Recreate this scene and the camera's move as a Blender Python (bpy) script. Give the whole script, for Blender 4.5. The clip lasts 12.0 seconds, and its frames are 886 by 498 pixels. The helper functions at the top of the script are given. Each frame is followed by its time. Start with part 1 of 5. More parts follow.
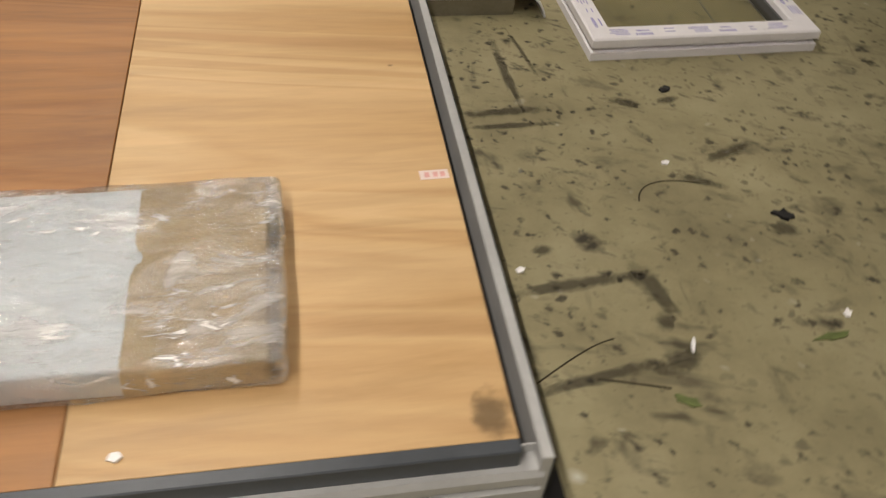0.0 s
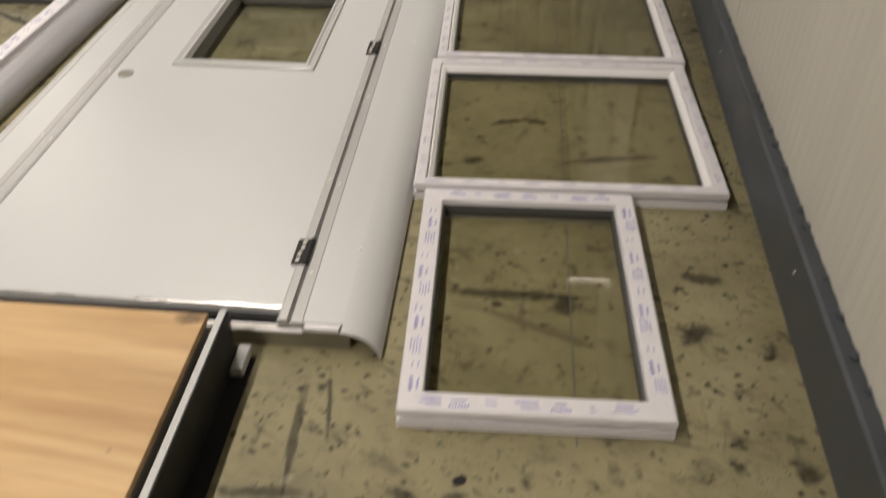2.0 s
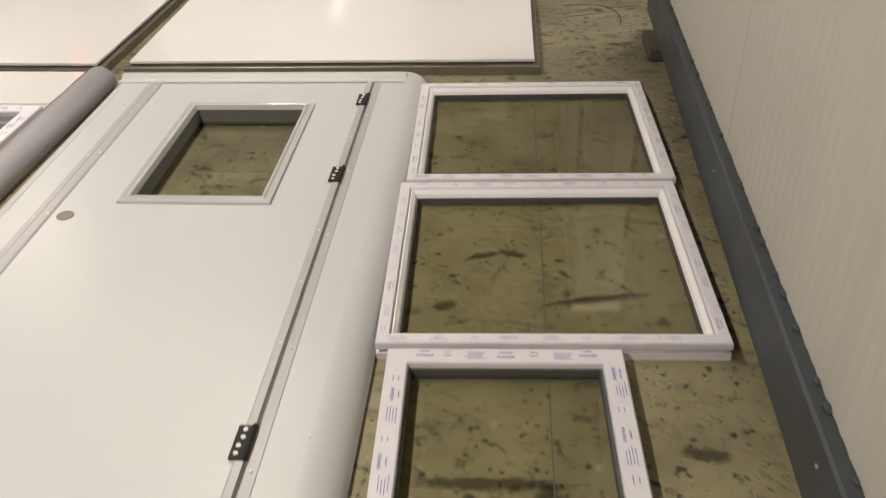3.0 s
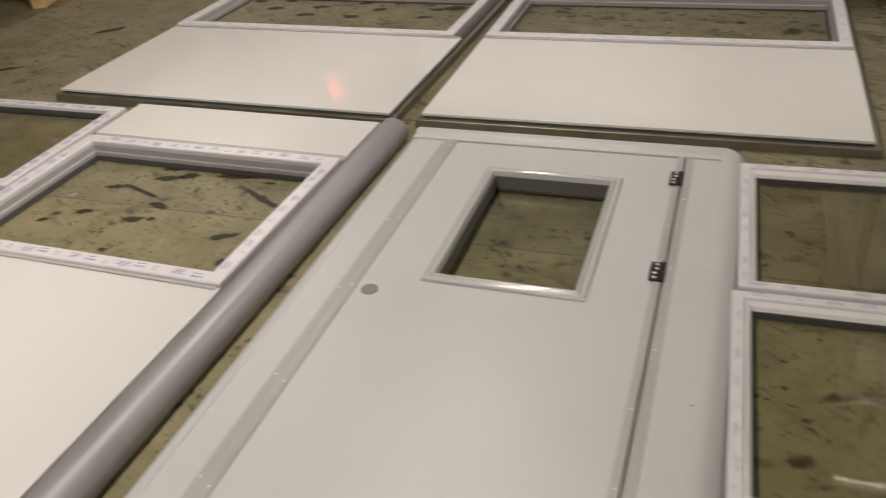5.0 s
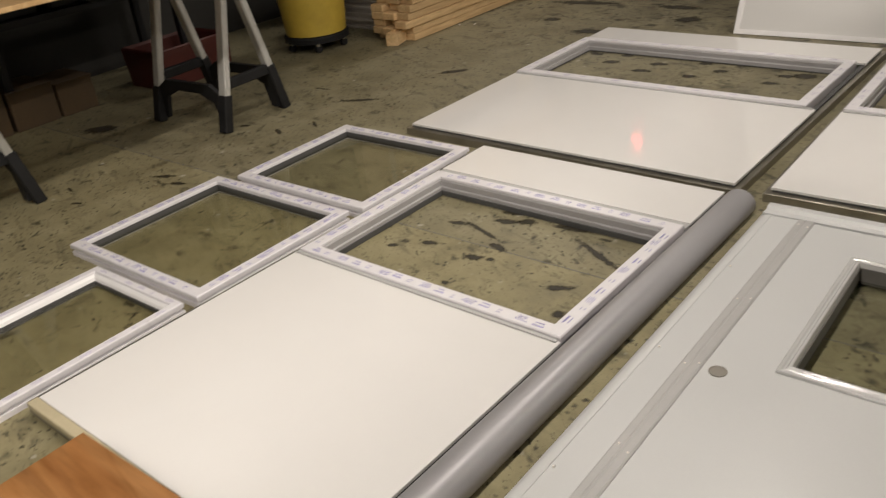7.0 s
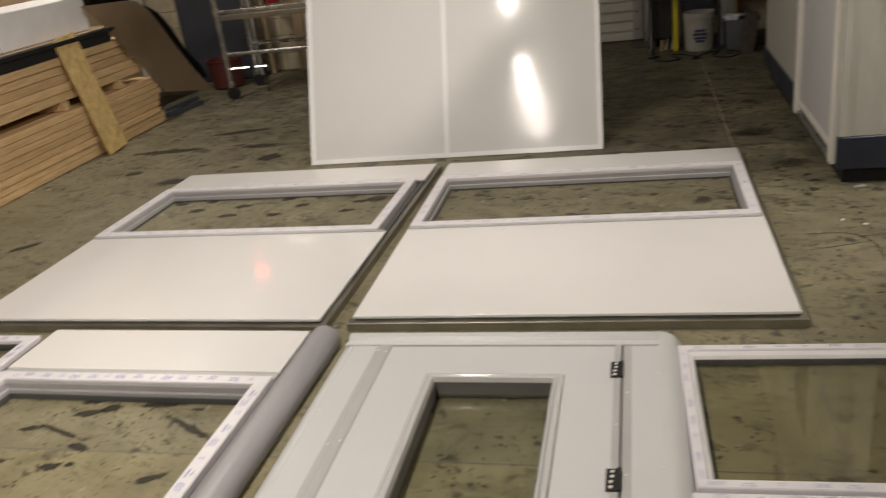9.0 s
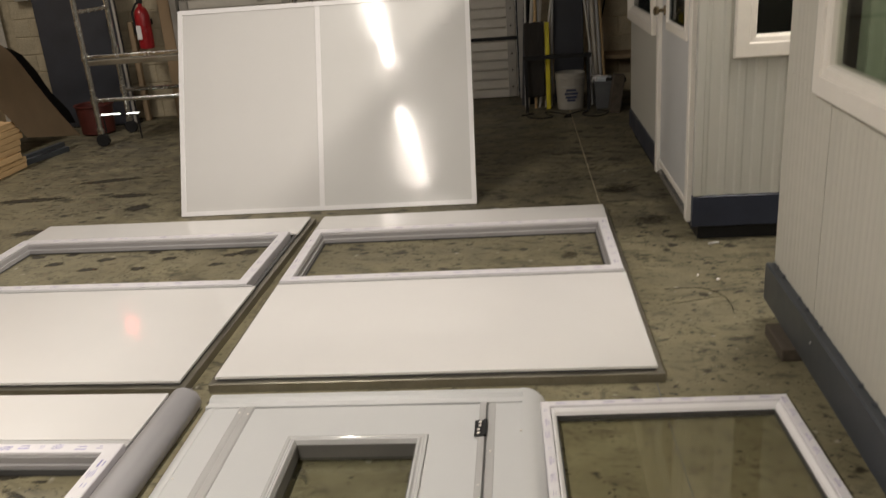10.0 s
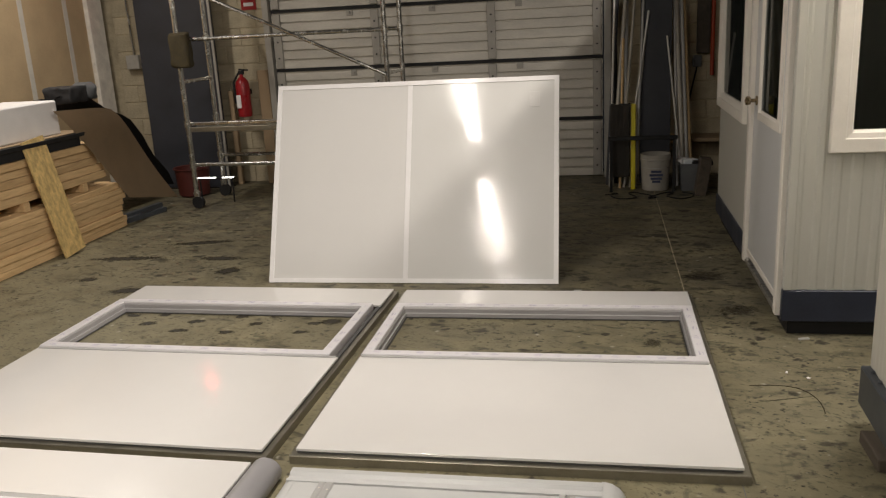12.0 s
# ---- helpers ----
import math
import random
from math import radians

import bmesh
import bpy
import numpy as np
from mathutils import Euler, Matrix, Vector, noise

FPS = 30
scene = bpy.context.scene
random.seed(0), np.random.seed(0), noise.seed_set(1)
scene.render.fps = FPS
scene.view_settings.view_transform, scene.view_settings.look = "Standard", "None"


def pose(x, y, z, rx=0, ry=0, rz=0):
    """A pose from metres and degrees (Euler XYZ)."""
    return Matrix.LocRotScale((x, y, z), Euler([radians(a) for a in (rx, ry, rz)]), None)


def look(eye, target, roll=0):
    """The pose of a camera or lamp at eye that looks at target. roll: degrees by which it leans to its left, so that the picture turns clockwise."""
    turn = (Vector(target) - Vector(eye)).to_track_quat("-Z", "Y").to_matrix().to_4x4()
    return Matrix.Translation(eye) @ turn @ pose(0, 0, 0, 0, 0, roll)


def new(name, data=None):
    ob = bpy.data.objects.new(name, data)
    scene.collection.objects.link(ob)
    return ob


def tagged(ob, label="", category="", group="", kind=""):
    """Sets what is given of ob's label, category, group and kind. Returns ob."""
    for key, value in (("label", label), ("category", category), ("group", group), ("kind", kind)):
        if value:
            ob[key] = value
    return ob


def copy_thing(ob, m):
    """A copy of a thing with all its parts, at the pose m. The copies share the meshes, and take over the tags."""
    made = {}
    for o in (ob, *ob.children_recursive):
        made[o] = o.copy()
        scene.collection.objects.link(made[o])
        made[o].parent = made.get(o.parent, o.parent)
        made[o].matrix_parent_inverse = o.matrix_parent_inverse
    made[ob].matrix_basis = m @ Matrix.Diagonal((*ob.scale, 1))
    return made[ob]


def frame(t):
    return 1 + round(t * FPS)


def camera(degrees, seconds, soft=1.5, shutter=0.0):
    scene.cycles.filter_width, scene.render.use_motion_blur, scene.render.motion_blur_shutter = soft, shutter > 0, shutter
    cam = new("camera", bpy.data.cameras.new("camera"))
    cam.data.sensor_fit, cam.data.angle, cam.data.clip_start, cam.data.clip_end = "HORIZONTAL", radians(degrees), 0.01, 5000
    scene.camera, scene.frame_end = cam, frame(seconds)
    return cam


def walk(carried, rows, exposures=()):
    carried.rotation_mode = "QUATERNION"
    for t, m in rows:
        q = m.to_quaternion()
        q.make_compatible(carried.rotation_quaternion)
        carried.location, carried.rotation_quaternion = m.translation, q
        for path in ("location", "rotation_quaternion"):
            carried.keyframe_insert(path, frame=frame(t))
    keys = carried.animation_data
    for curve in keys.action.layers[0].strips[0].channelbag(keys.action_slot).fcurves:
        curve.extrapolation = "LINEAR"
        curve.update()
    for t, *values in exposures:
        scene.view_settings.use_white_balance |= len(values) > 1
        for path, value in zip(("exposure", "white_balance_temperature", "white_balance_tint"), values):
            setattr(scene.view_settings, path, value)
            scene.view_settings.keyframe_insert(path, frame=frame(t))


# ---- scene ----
cam = camera(56.3, 12.0, 1.2, 0.5)
PATH = [
    (0, (0.995, 0.357, 1.034), (1.313, 1.725, -0.391), 5.6),
    (0.5, (1.266, 0.358, 1.116), (1.31, 1.743, -0.326), 3.8),
    (1, (1.48, 0.479, 1.227), (1.34, 1.857, -0.215), 1.9),
    (1.5, (1.659, 0.654, 1.291), (1.523, 2.1, -0.083), 2.0),
    (2, (1.848, 0.82, 1.369), (1.717, 2.372, 0.115), 0.1),
    (2.5, (1.936, 0.963, 1.409), (1.784, 2.598, 0.266), -1.6),
    (2.7, (1.929, 1.055, 1.406), (1.796, 2.694, 0.267), -1.9),
    (4.3, (1.791, 1.494, 1.451), (1.355, 3.111, 0.358), -5.0),
    (4.5, (1.723, 1.487, 1.463), (1.224, 3.084, 0.369), -5.1),
    (5, (1.513, 1.471, 1.487), (0.9, 3.04, 0.409), -5.2),
    (5.5, (1.359, 1.429, 1.504), (0.556, 2.941, 0.47), -5.4),
    (6, (1.297, 1.414, 1.519), (0.249, 2.802, 0.531), -5.6),
    (6.5, (1.258, 1.386, 1.528), (0.097, 2.702, 0.568), -6.3),
    (6.7, (1.245, 1.369, 1.542), (0.056, 2.668, 0.594), -6.6),
    (8.3, (1.392, 1.544, 1.607), (0.631, 3.21, 0.802), -8.0),
    (8.5, (1.416, 1.56, 1.618), (0.737, 3.265, 0.823), -8.0),
    (9, (1.475, 1.619, 1.624), (1.002, 3.404, 0.856), -7.5),
    (9.5, (1.534, 1.645, 1.63), (1.239, 3.482, 0.895), -6.7),
    (10, (1.555, 1.658, 1.645), (1.352, 3.526, 0.958), -4.4),
    (10.5, (1.519, 1.652, 1.719), (1.278, 3.551, 1.138), -0.4),
    (11, (1.522, 1.647, 1.733), (1.222, 3.551, 1.2), -1.3),
    (11.5, (1.512, 1.633, 1.731), (1.177, 3.535, 1.209), -2.3),
    (12, (1.513, 1.635, 1.728), (1.137, 3.528, 1.204), -3.1),
]
walk(cam, [(t, look(eye, target, roll)) for t, eye, target, roll in PATH],
     [(0, 0.04), (1.0, 0.06), (1.5, 0.06), (2.0, 0.12), (2.5, 0.22), (4.5, 0.02), (5.0, -0.28), (5.5, -0.36), (6.0, -0.36), (6.5, -0.28), (8.5, -0.1), (9.5, 0.0), (10.5, -0.05), (12, 0.0)])

# ---- light ----
scene.view_settings.exposure = 0.0
world = bpy.data.worlds.new("world")
scene.world = world
world.use_nodes = True
world.node_tree.nodes["Background"].inputs[0].default_value = (0.8, 0.85, 1.0, 1)
world.node_tree.nodes["Background"].inputs[1].default_value = 0.008

CEIL = 3.6
# the last strip, to the west, is added to brighten lumber and gypsum
STRIPS = [(0.06, -3.2), (0.06, -0.35), (0.06, 2.42), (0.06, 5.15), (3.32, 0.4), (3.32, 3.15), (3.32, 5.9), (-3.1, 8.1)]
STRIP_WATTS = (58, 98, 64, 54, 92, 92, 96, 54)
for (sx, sy), watts in zip(STRIPS, STRIP_WATTS):
    lamp = bpy.data.lights.new("strip_light", "AREA")
    lamp.shape, lamp.size, lamp.size_y = "RECTANGLE", 0.11, 1.8 if sx > -1 else 1.2
    lamp.energy, lamp.color = watts, (1.0, 0.915, 0.82)
    new("strip_light", lamp).matrix_world = pose(sx, sy, 3.385, 0, 8 if abs(sx) < 1 else 0, 0)


# ---- materials ----
def nodes_of(name):
    m = bpy.data.materials.new(name)
    m.use_nodes = True
    nt = m.node_tree
    return m, nt, nt.nodes["Principled BSDF"]


def link(nt, a, b):
    nt.links.new(a, b)


def ramp(nt, fac, stops):
    r = nt.nodes.new("ShaderNodeValToRGB")
    el = r.color_ramp.elements
    while len(el) < len(stops):
        el.new(0.5)
    for e, (p, c) in zip(el, stops):
        e.position, e.color = p, (*c, 1) if len(c) == 3 else c
    link(nt, fac, r.inputs[0])
    return r.outputs[0]


def coords(nt, scale=(1, 1, 1), where="Object", rot=(0, 0, 0)):
    """Texture space turned first, then stretched."""
    v = nt.nodes.new("ShaderNodeTexCoord").outputs[where]
    for turn, size in ((rot, (1, 1, 1)), ((0, 0, 0), scale)):
        mp = nt.nodes.new("ShaderNodeMapping")
        mp.inputs["Scale"].default_value = size
        mp.inputs["Rotation"].default_value = turn
        link(nt, v, mp.inputs[0])
        v = mp.outputs[0]
    return v


def noise_tex(nt, vec, scale, detail=4, rough=0.6, distort=0.0):
    n = nt.nodes.new("ShaderNodeTexNoise")
    n.inputs["Scale"].default_value, n.inputs["Detail"].default_value = scale, detail
    n.inputs["Roughness"].default_value, n.inputs["Distortion"].default_value = rough, distort
    link(nt, vec, n.inputs["Vector"])
    return n.outputs[0]


def mix(nt, fac, a, b, mode="MIX"):
    m = nt.nodes.new("ShaderNodeMix")
    m.data_type, m.blend_type = "RGBA", mode
    for sock, v in ((m.inputs[0], fac), (m.inputs[6], a), (m.inputs[7], b)):
        if isinstance(v, (int, float)):
            sock.default_value = v
        elif isinstance(v, tuple):
            sock.default_value = (*v, 1)
        else:
            link(nt, v, sock)
    return m.outputs[2]


def bump(nt, bsdf, height, strength, dist=0.002):
    b = nt.nodes.new("ShaderNodeBump")
    b.inputs["Strength"].default_value, b.inputs["Distance"].default_value = strength, dist
    link(nt, height, b.inputs["Height"])
    link(nt, b.outputs[0], bsdf.inputs["Normal"])


def mat(name, col, rough=0.5, metal=0.0, vary=0.12, scale=6, fine=90, relief=0.15, stretch=(1, 1, 1), island=0.0, coat=0.0, spec=0.5):
    """A surface with broad and fine variation of colour and gloss."""
    m, nt, b = nodes_of(name)
    v = coords(nt, stretch)
    broad, grain = noise_tex(nt, v, scale, 5), noise_tex(nt, v, fine, 3)
    lo, hi = tuple(c * (1 - vary) for c in col), tuple(min(1, c * (1 + vary)) for c in col)
    c = ramp(nt, broad, [(0.3, lo), (0.7, hi)])
    c = mix(nt, 0.5 * vary + 0.05, c, ramp(nt, grain, [(0.35, tuple(x * 0.6 for x in col)), (0.65, hi)]))
    if island:
        oi = nt.nodes.new("ShaderNodeObjectInfo")
        c = mix(nt, 1.0, c, ramp(nt, oi.outputs["Random"], [(0, (1 - island,) * 3), (1, (1, 1, 1))]), "MULTIPLY")
    link(nt, c, b.inputs["Base Color"])
    r = ramp(nt, broad, [(0.3, (max(0.02, rough - 0.08),) * 3), (0.7, (min(1, rough + 0.08),) * 3)])
    link(nt, r, b.inputs["Roughness"])
    b.inputs["Metallic"].default_value = metal
    b.inputs["Coat Weight"].default_value = coat
    b.inputs["Coat Roughness"].default_value = 0.08
    b.inputs["Specular IOR Level"].default_value = spec
    if relief:
        bump(nt, b, grain, relief, 0.001)
    return m


def dots(nt, scale, size, keep, warp, stretch, turn, amt):
    """Scattered irregular spots: a mask of cells, few of them filled."""
    v = coords(nt, stretch, rot=(0, 0, turn))
    wob = nt.nodes.new("ShaderNodeTexNoise")
    wob.inputs["Scale"].default_value, wob.inputs["Detail"].default_value = scale * 1.6, 3
    link(nt, v, wob.inputs["Vector"])
    ma = nt.nodes.new("ShaderNodeVectorMath")
    ma.operation = "MULTIPLY_ADD"
    link(nt, wob.outputs["Color"], ma.inputs[0])
    ma.inputs[1].default_value = (warp / scale,) * 3
    link(nt, v, ma.inputs[2])
    vo = nt.nodes.new("ShaderNodeTexVoronoi")
    vo.inputs["Scale"].default_value = scale
    link(nt, ma.outputs[0], vo.inputs["Vector"])
    sep = nt.nodes.new("ShaderNodeSeparateColor")
    link(nt, vo.outputs["Color"], sep.inputs[0])
    # spot radius grows with the cell's own number above the threshold
    rad = nt.nodes.new("ShaderNodeMapRange")
    link(nt, sep.outputs[0], rad.inputs[0])
    rad.inputs[1].default_value, rad.inputs[2].default_value = 1 - keep, 1.0
    rad.inputs[3].default_value, rad.inputs[4].default_value = 0.0, size
    sub = nt.nodes.new("ShaderNodeMath")
    sub.operation = "SUBTRACT"
    link(nt, rad.outputs[0], sub.inputs[0])
    link(nt, vo.outputs["Distance"], sub.inputs[1])
    soft = nt.nodes.new("ShaderNodeMapRange")
    link(nt, sub.outputs[0], soft.inputs[0])
    soft.inputs[1].default_value, soft.inputs[2].default_value = -0.10, 0.12
    soft.inputs[3].default_value, soft.inputs[4].default_value = 0.0, amt
    return soft.outputs[0]


def concrete_floor():
    m, nt, b = nodes_of("stained_concrete")
    v = coords(nt)
    broad = noise_tex(nt, v, 0.9, 6, 0.6)
    c = ramp(nt, broad, [(0.3, (0.180, 0.156, 0.086)), (0.5, (0.255, 0.224, 0.126)), (0.72, (0.318, 0.282, 0.168))])
    mid = noise_tex(nt, v, 5, 8, 0.68)
    c = mix(nt, 0.5, c, ramp(nt, mid, [(0.3, (0.112, 0.096, 0.055)), (0.5, (0.240, 0.211, 0.120)), (0.66, (0.330, 0.294, 0.180))]))
    # soft rubbed smudges and drag marks
    for sc, at, wide, st, rot, amt in ((9, 0.58, 0.13, (1, 1.5, 1), 0.4, 0.56), (5.0, 0.61, 0.10, (0.45, 1.9, 1), 0.35, 0.5), (7.5, 0.635, 0.09, (2.2, 0.5, 1), 0.15, 0.5), (1.7, 0.55, 0.22, (1, 1, 1), 0.0, 0.26), (26, 0.60, 0.09, (1, 2.2, 1), 0.5, 0.55)):
        n = noise_tex(nt, coords(nt, st, rot=(0, 0, rot)), sc, 4, 0.6, 0.5)
        k = ramp(nt, n, [(at, (0, 0, 0)), (at + wide, (amt, amt, amt))])
        c = mix(nt, k, c, (0.055, 0.046, 0.030))
    # the slab beyond the cross joint is greyer and more trodden
    sp = nt.nodes.new("ShaderNodeSeparateXYZ")
    link(nt, v, sp.inputs[0])
    slab = nt.nodes.new("ShaderNodeMapRange")
    link(nt, sp.outputs[1], slab.inputs[0])
    slab.inputs[1].default_value, slab.inputs[2].default_value = 3.675, 3.70
    tone = mix(nt, slab.outputs[0], (1.0, 1.0, 1.0), (0.88, 0.89, 0.95))
    c = mix(nt, 1.0, c, tone, "MULTIPLY")
    # floor towards the roller door: ragged oily blotches, and its shade painted in
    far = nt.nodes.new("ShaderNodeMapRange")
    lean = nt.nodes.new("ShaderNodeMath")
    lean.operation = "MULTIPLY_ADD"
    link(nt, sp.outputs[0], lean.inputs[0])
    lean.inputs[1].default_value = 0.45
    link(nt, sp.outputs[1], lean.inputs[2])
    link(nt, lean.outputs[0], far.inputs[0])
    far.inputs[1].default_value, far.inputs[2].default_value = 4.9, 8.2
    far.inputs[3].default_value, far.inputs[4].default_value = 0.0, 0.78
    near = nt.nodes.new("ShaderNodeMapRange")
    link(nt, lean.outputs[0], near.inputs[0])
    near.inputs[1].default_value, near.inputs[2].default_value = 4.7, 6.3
    grime_shade = ramp(nt, noise_tex(nt, coords(nt, (1, 1.5, 1)), 2.6, 7, 0.68, 0.6), [(0.36, (0.15,) * 3), (0.60, (1, 1, 1))])
    c = mix(nt, mix(nt, 1.0, far.outputs[0], grime_shade, "MULTIPLY"), c, (0.082, 0.073, 0.055))
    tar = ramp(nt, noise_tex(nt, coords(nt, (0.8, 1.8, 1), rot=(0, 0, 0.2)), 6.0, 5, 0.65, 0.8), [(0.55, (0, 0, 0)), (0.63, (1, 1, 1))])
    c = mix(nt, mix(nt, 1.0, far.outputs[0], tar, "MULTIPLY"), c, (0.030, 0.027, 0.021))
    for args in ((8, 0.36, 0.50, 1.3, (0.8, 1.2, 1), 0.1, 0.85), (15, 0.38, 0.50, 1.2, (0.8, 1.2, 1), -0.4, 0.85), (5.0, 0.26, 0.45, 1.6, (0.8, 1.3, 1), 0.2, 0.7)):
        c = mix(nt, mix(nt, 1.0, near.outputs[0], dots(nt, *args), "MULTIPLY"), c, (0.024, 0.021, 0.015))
    # crisp drops of oil and tar
    swarm = ramp(nt, noise_tex(nt, v, 2.4, 3, 0.55), [(0.40, (0.30,) * 3), (0.54, (1, 1, 1))])
    for args in ((11, 0.26, 0.40, 1.3, (1, 1, 1), 0.0, 0.92), (24, 0.30, 0.40, 1.2, (1, 1.25, 1), 0.4, 0.88), (45, 0.34, 0.50, 1.2, (1, 1, 1), 0.8, 0.85)):
        c = mix(nt, mix(nt, 1.0, swarm, dots(nt, *args), "MULTIPLY"), c, (0.017, 0.014, 0.009))
    for args in ((33, 0.30, 0.16, 1.0, (1, 1.1, 1), 0.2, 0.8), (6.5, 0.26, 0.42, 1.8, (0.75, 1.6, 1), 0.25, 0.75), (7.5, 0.24, 0.36, 1.8, (1.6, 0.8, 1), -0.3, 0.72), (17, 0.26, 0.40, 2.0, (0.6, 1.5, 1), 0.7, 0.7)):
        c = mix(nt, dots(nt, *args), c, (0.019, 0.016, 0.010))
    # pale crumbs of paint and plaster
    c = mix(nt, dots(nt, 13, 0.15, 0.13, 0.5, (1, 1, 1), 0.9, 0.8), c, (0.50, 0.48, 0.42))
    link(nt, c, b.inputs["Base Color"])
    link(nt, ramp(nt, mid, [(0.3, (0.42,) * 3), (0.7, (0.68,) * 3)]), b.inputs["Roughness"])
    b.inputs["Specular IOR Level"].default_value = 0.35
    bump(nt, b, noise_tex(nt, v, 60, 6, 0.7), 0.25, 0.003)
    return m


def wood(name, lo, hi, along="x", rough=0.42, figure=1.0, coat=0.0, island=0.0, seed=0.0):
    m, nt, b = nodes_of(name)
    st = {"x": (0.42, 3.4, 3.4), "y": (5.5, 0.55, 5.5), "z": (5.5, 5.5, 0.55)}[along]
    tc = nt.nodes.new("ShaderNodeTexCoord")
    oi = nt.nodes.new("ShaderNodeObjectInfo")
    add = nt.nodes.new("ShaderNodeVectorMath")
    add.operation = "MULTIPLY_ADD"
    sh = nt.nodes.new("ShaderNodeCombineXYZ")
    for i in range(3):
        link(nt, oi.outputs["Random"], sh.inputs[i])
    link(nt, sh.outputs[0], add.inputs[0])
    add.inputs[1].default_value = (3.7 + seed, 5.1, 2.3)
    link(nt, tc.outputs["Object"], add.inputs[2])
    mp = nt.nodes.new("ShaderNodeMapping")
    mp.inputs["Scale"].default_value = st
    link(nt, add.outputs[0], mp.inputs[0])
    v = mp.outputs[0]
    big = noise_tex(nt, v, 0.62 * figure, 5, 0.55, 1.6)
    fine = noise_tex(nt, v, 9, 6, 0.65, 0.3)
    c = ramp(nt, big, [(0.30, lo), (0.42, tuple((a + 3 * b_) / 4 for a, b_ in zip(lo, hi))), (0.47, tuple((a + b_) / 2 for a, b_ in zip(lo, hi))), (0.56, hi), (0.68, tuple((2 * a + b_) / 3 for a, b_ in zip(lo, hi)))])
    if figure < 1.2:
        # growth-ring contours of a flat-sawn veneer
        mul = nt.nodes.new("ShaderNodeMath")
        mul.operation = "MULTIPLY"
        mul.inputs[1].default_value = 7.0
        link(nt, big, mul.inputs[0])
        pp = nt.nodes.new("ShaderNodeMath")
        pp.operation = "PINGPONG"
        pp.inputs[1].default_value = 0.5
        link(nt, mul.outputs[0], pp.inputs[0])
        c = mix(nt, 0.30, c, ramp(nt, pp.outputs[0], [(0.0, tuple(x * 0.85 for x in lo)), (0.22, tuple((a + 2 * b_) / 3 for a, b_ in zip(lo, hi))), (0.5, hi)]))
    if figure < 1.2:
        # broad shaded bands that wander along the sheet
        bst = {"x": (0.16, 2.3, 2.3), "y": (2.3, 0.28, 2.3), "z": (2.3, 2.3, 0.28)}[along]
        mp2 = nt.nodes.new("ShaderNodeMapping")
        mp2.inputs["Scale"].default_value = bst
        tilt = nt.nodes.new("ShaderNodeMapping")
        tilt.inputs["Rotation"].default_value = (0, 0, 0.13)
        link(nt, add.outputs[0], tilt.inputs[0])
        link(nt, tilt.outputs[0], mp2.inputs[0])
        bands = noise_tex(nt, mp2.outputs[0], 2.0, 3, 0.45, 1.2)
        c = mix(nt, 1.0, c, ramp(nt, bands, [(0.34, (0.68, 0.57, 0.45)), (0.42, (0.91, 0.87, 0.80)), (0.46, (0.76, 0.67, 0.54)), (0.50, (0.95, 0.92, 0.87)), (0.56, (1, 1, 1)), (0.60, (0.84, 0.77, 0.67)), (0.66, (0.96, 0.93, 0.90))]), "MULTIPLY")
    c = mix(nt, 0.35 if figure >= 1.2 else 0.26, c, ramp(nt, fine, [(0.3, tuple(x * 0.7 for x in lo)), (0.65, hi)]))
    if island:
        c = mix(nt, 1.0, c, ramp(nt, oi.outputs["Random"], [(0, (1 - island,) * 3), (1, (1, 1, 1))]), "MULTIPLY")
    link(nt, c, b.inputs["Base Color"])
    link(nt, ramp(nt, fine, [(0.3, (rough - 0.08,) * 3), (0.7, (rough + 0.1,) * 3)]), b.inputs["Roughness"])
    b.inputs["Coat Weight"].default_value = coat
    bump(nt, b, fine, 0.12, 0.001)
    return m


def glass_mat(name, tint=(0.86, 0.92, 0.86)):
    m, nt, b = nodes_of(name)
    out = nt.nodes["Material Output"]
    gl = nt.nodes.new("ShaderNodeBsdfGlossy")
    gl.inputs["Roughness"].default_value = 0.02
    tr = nt.nodes.new("ShaderNodeBsdfTransparent")
    tr.inputs[0].default_value = (*tint, 1)
    lw = nt.nodes.new("ShaderNodeLayerWeight")
    lw.inputs[0].default_value = 0.5
    gloss = ramp(nt, lw.outputs["Facing"], [(0.0, (0.025,) * 3), (0.6, (0.05,) * 3), (0.85, (0.2,) * 3), (1.0, (0.9,) * 3)])
    mx = nt.nodes.new("ShaderNodeMixShader")
    link(nt, gloss, mx.inputs[0])
    link(nt, tr.outputs[0], mx.inputs[1])
    link(nt, gl.outputs[0], mx.inputs[2])
    link(nt, mx.outputs[0], out.inputs[0])
    return m


def glow(name, col, strength):
    m, nt, b = nodes_of(name)
    b.inputs["Base Color"].default_value = (*col, 1)
    b.inputs["Emission Color"].default_value = (*col, 1)
    b.inputs["Emission Strength"].default_value = strength
    return m


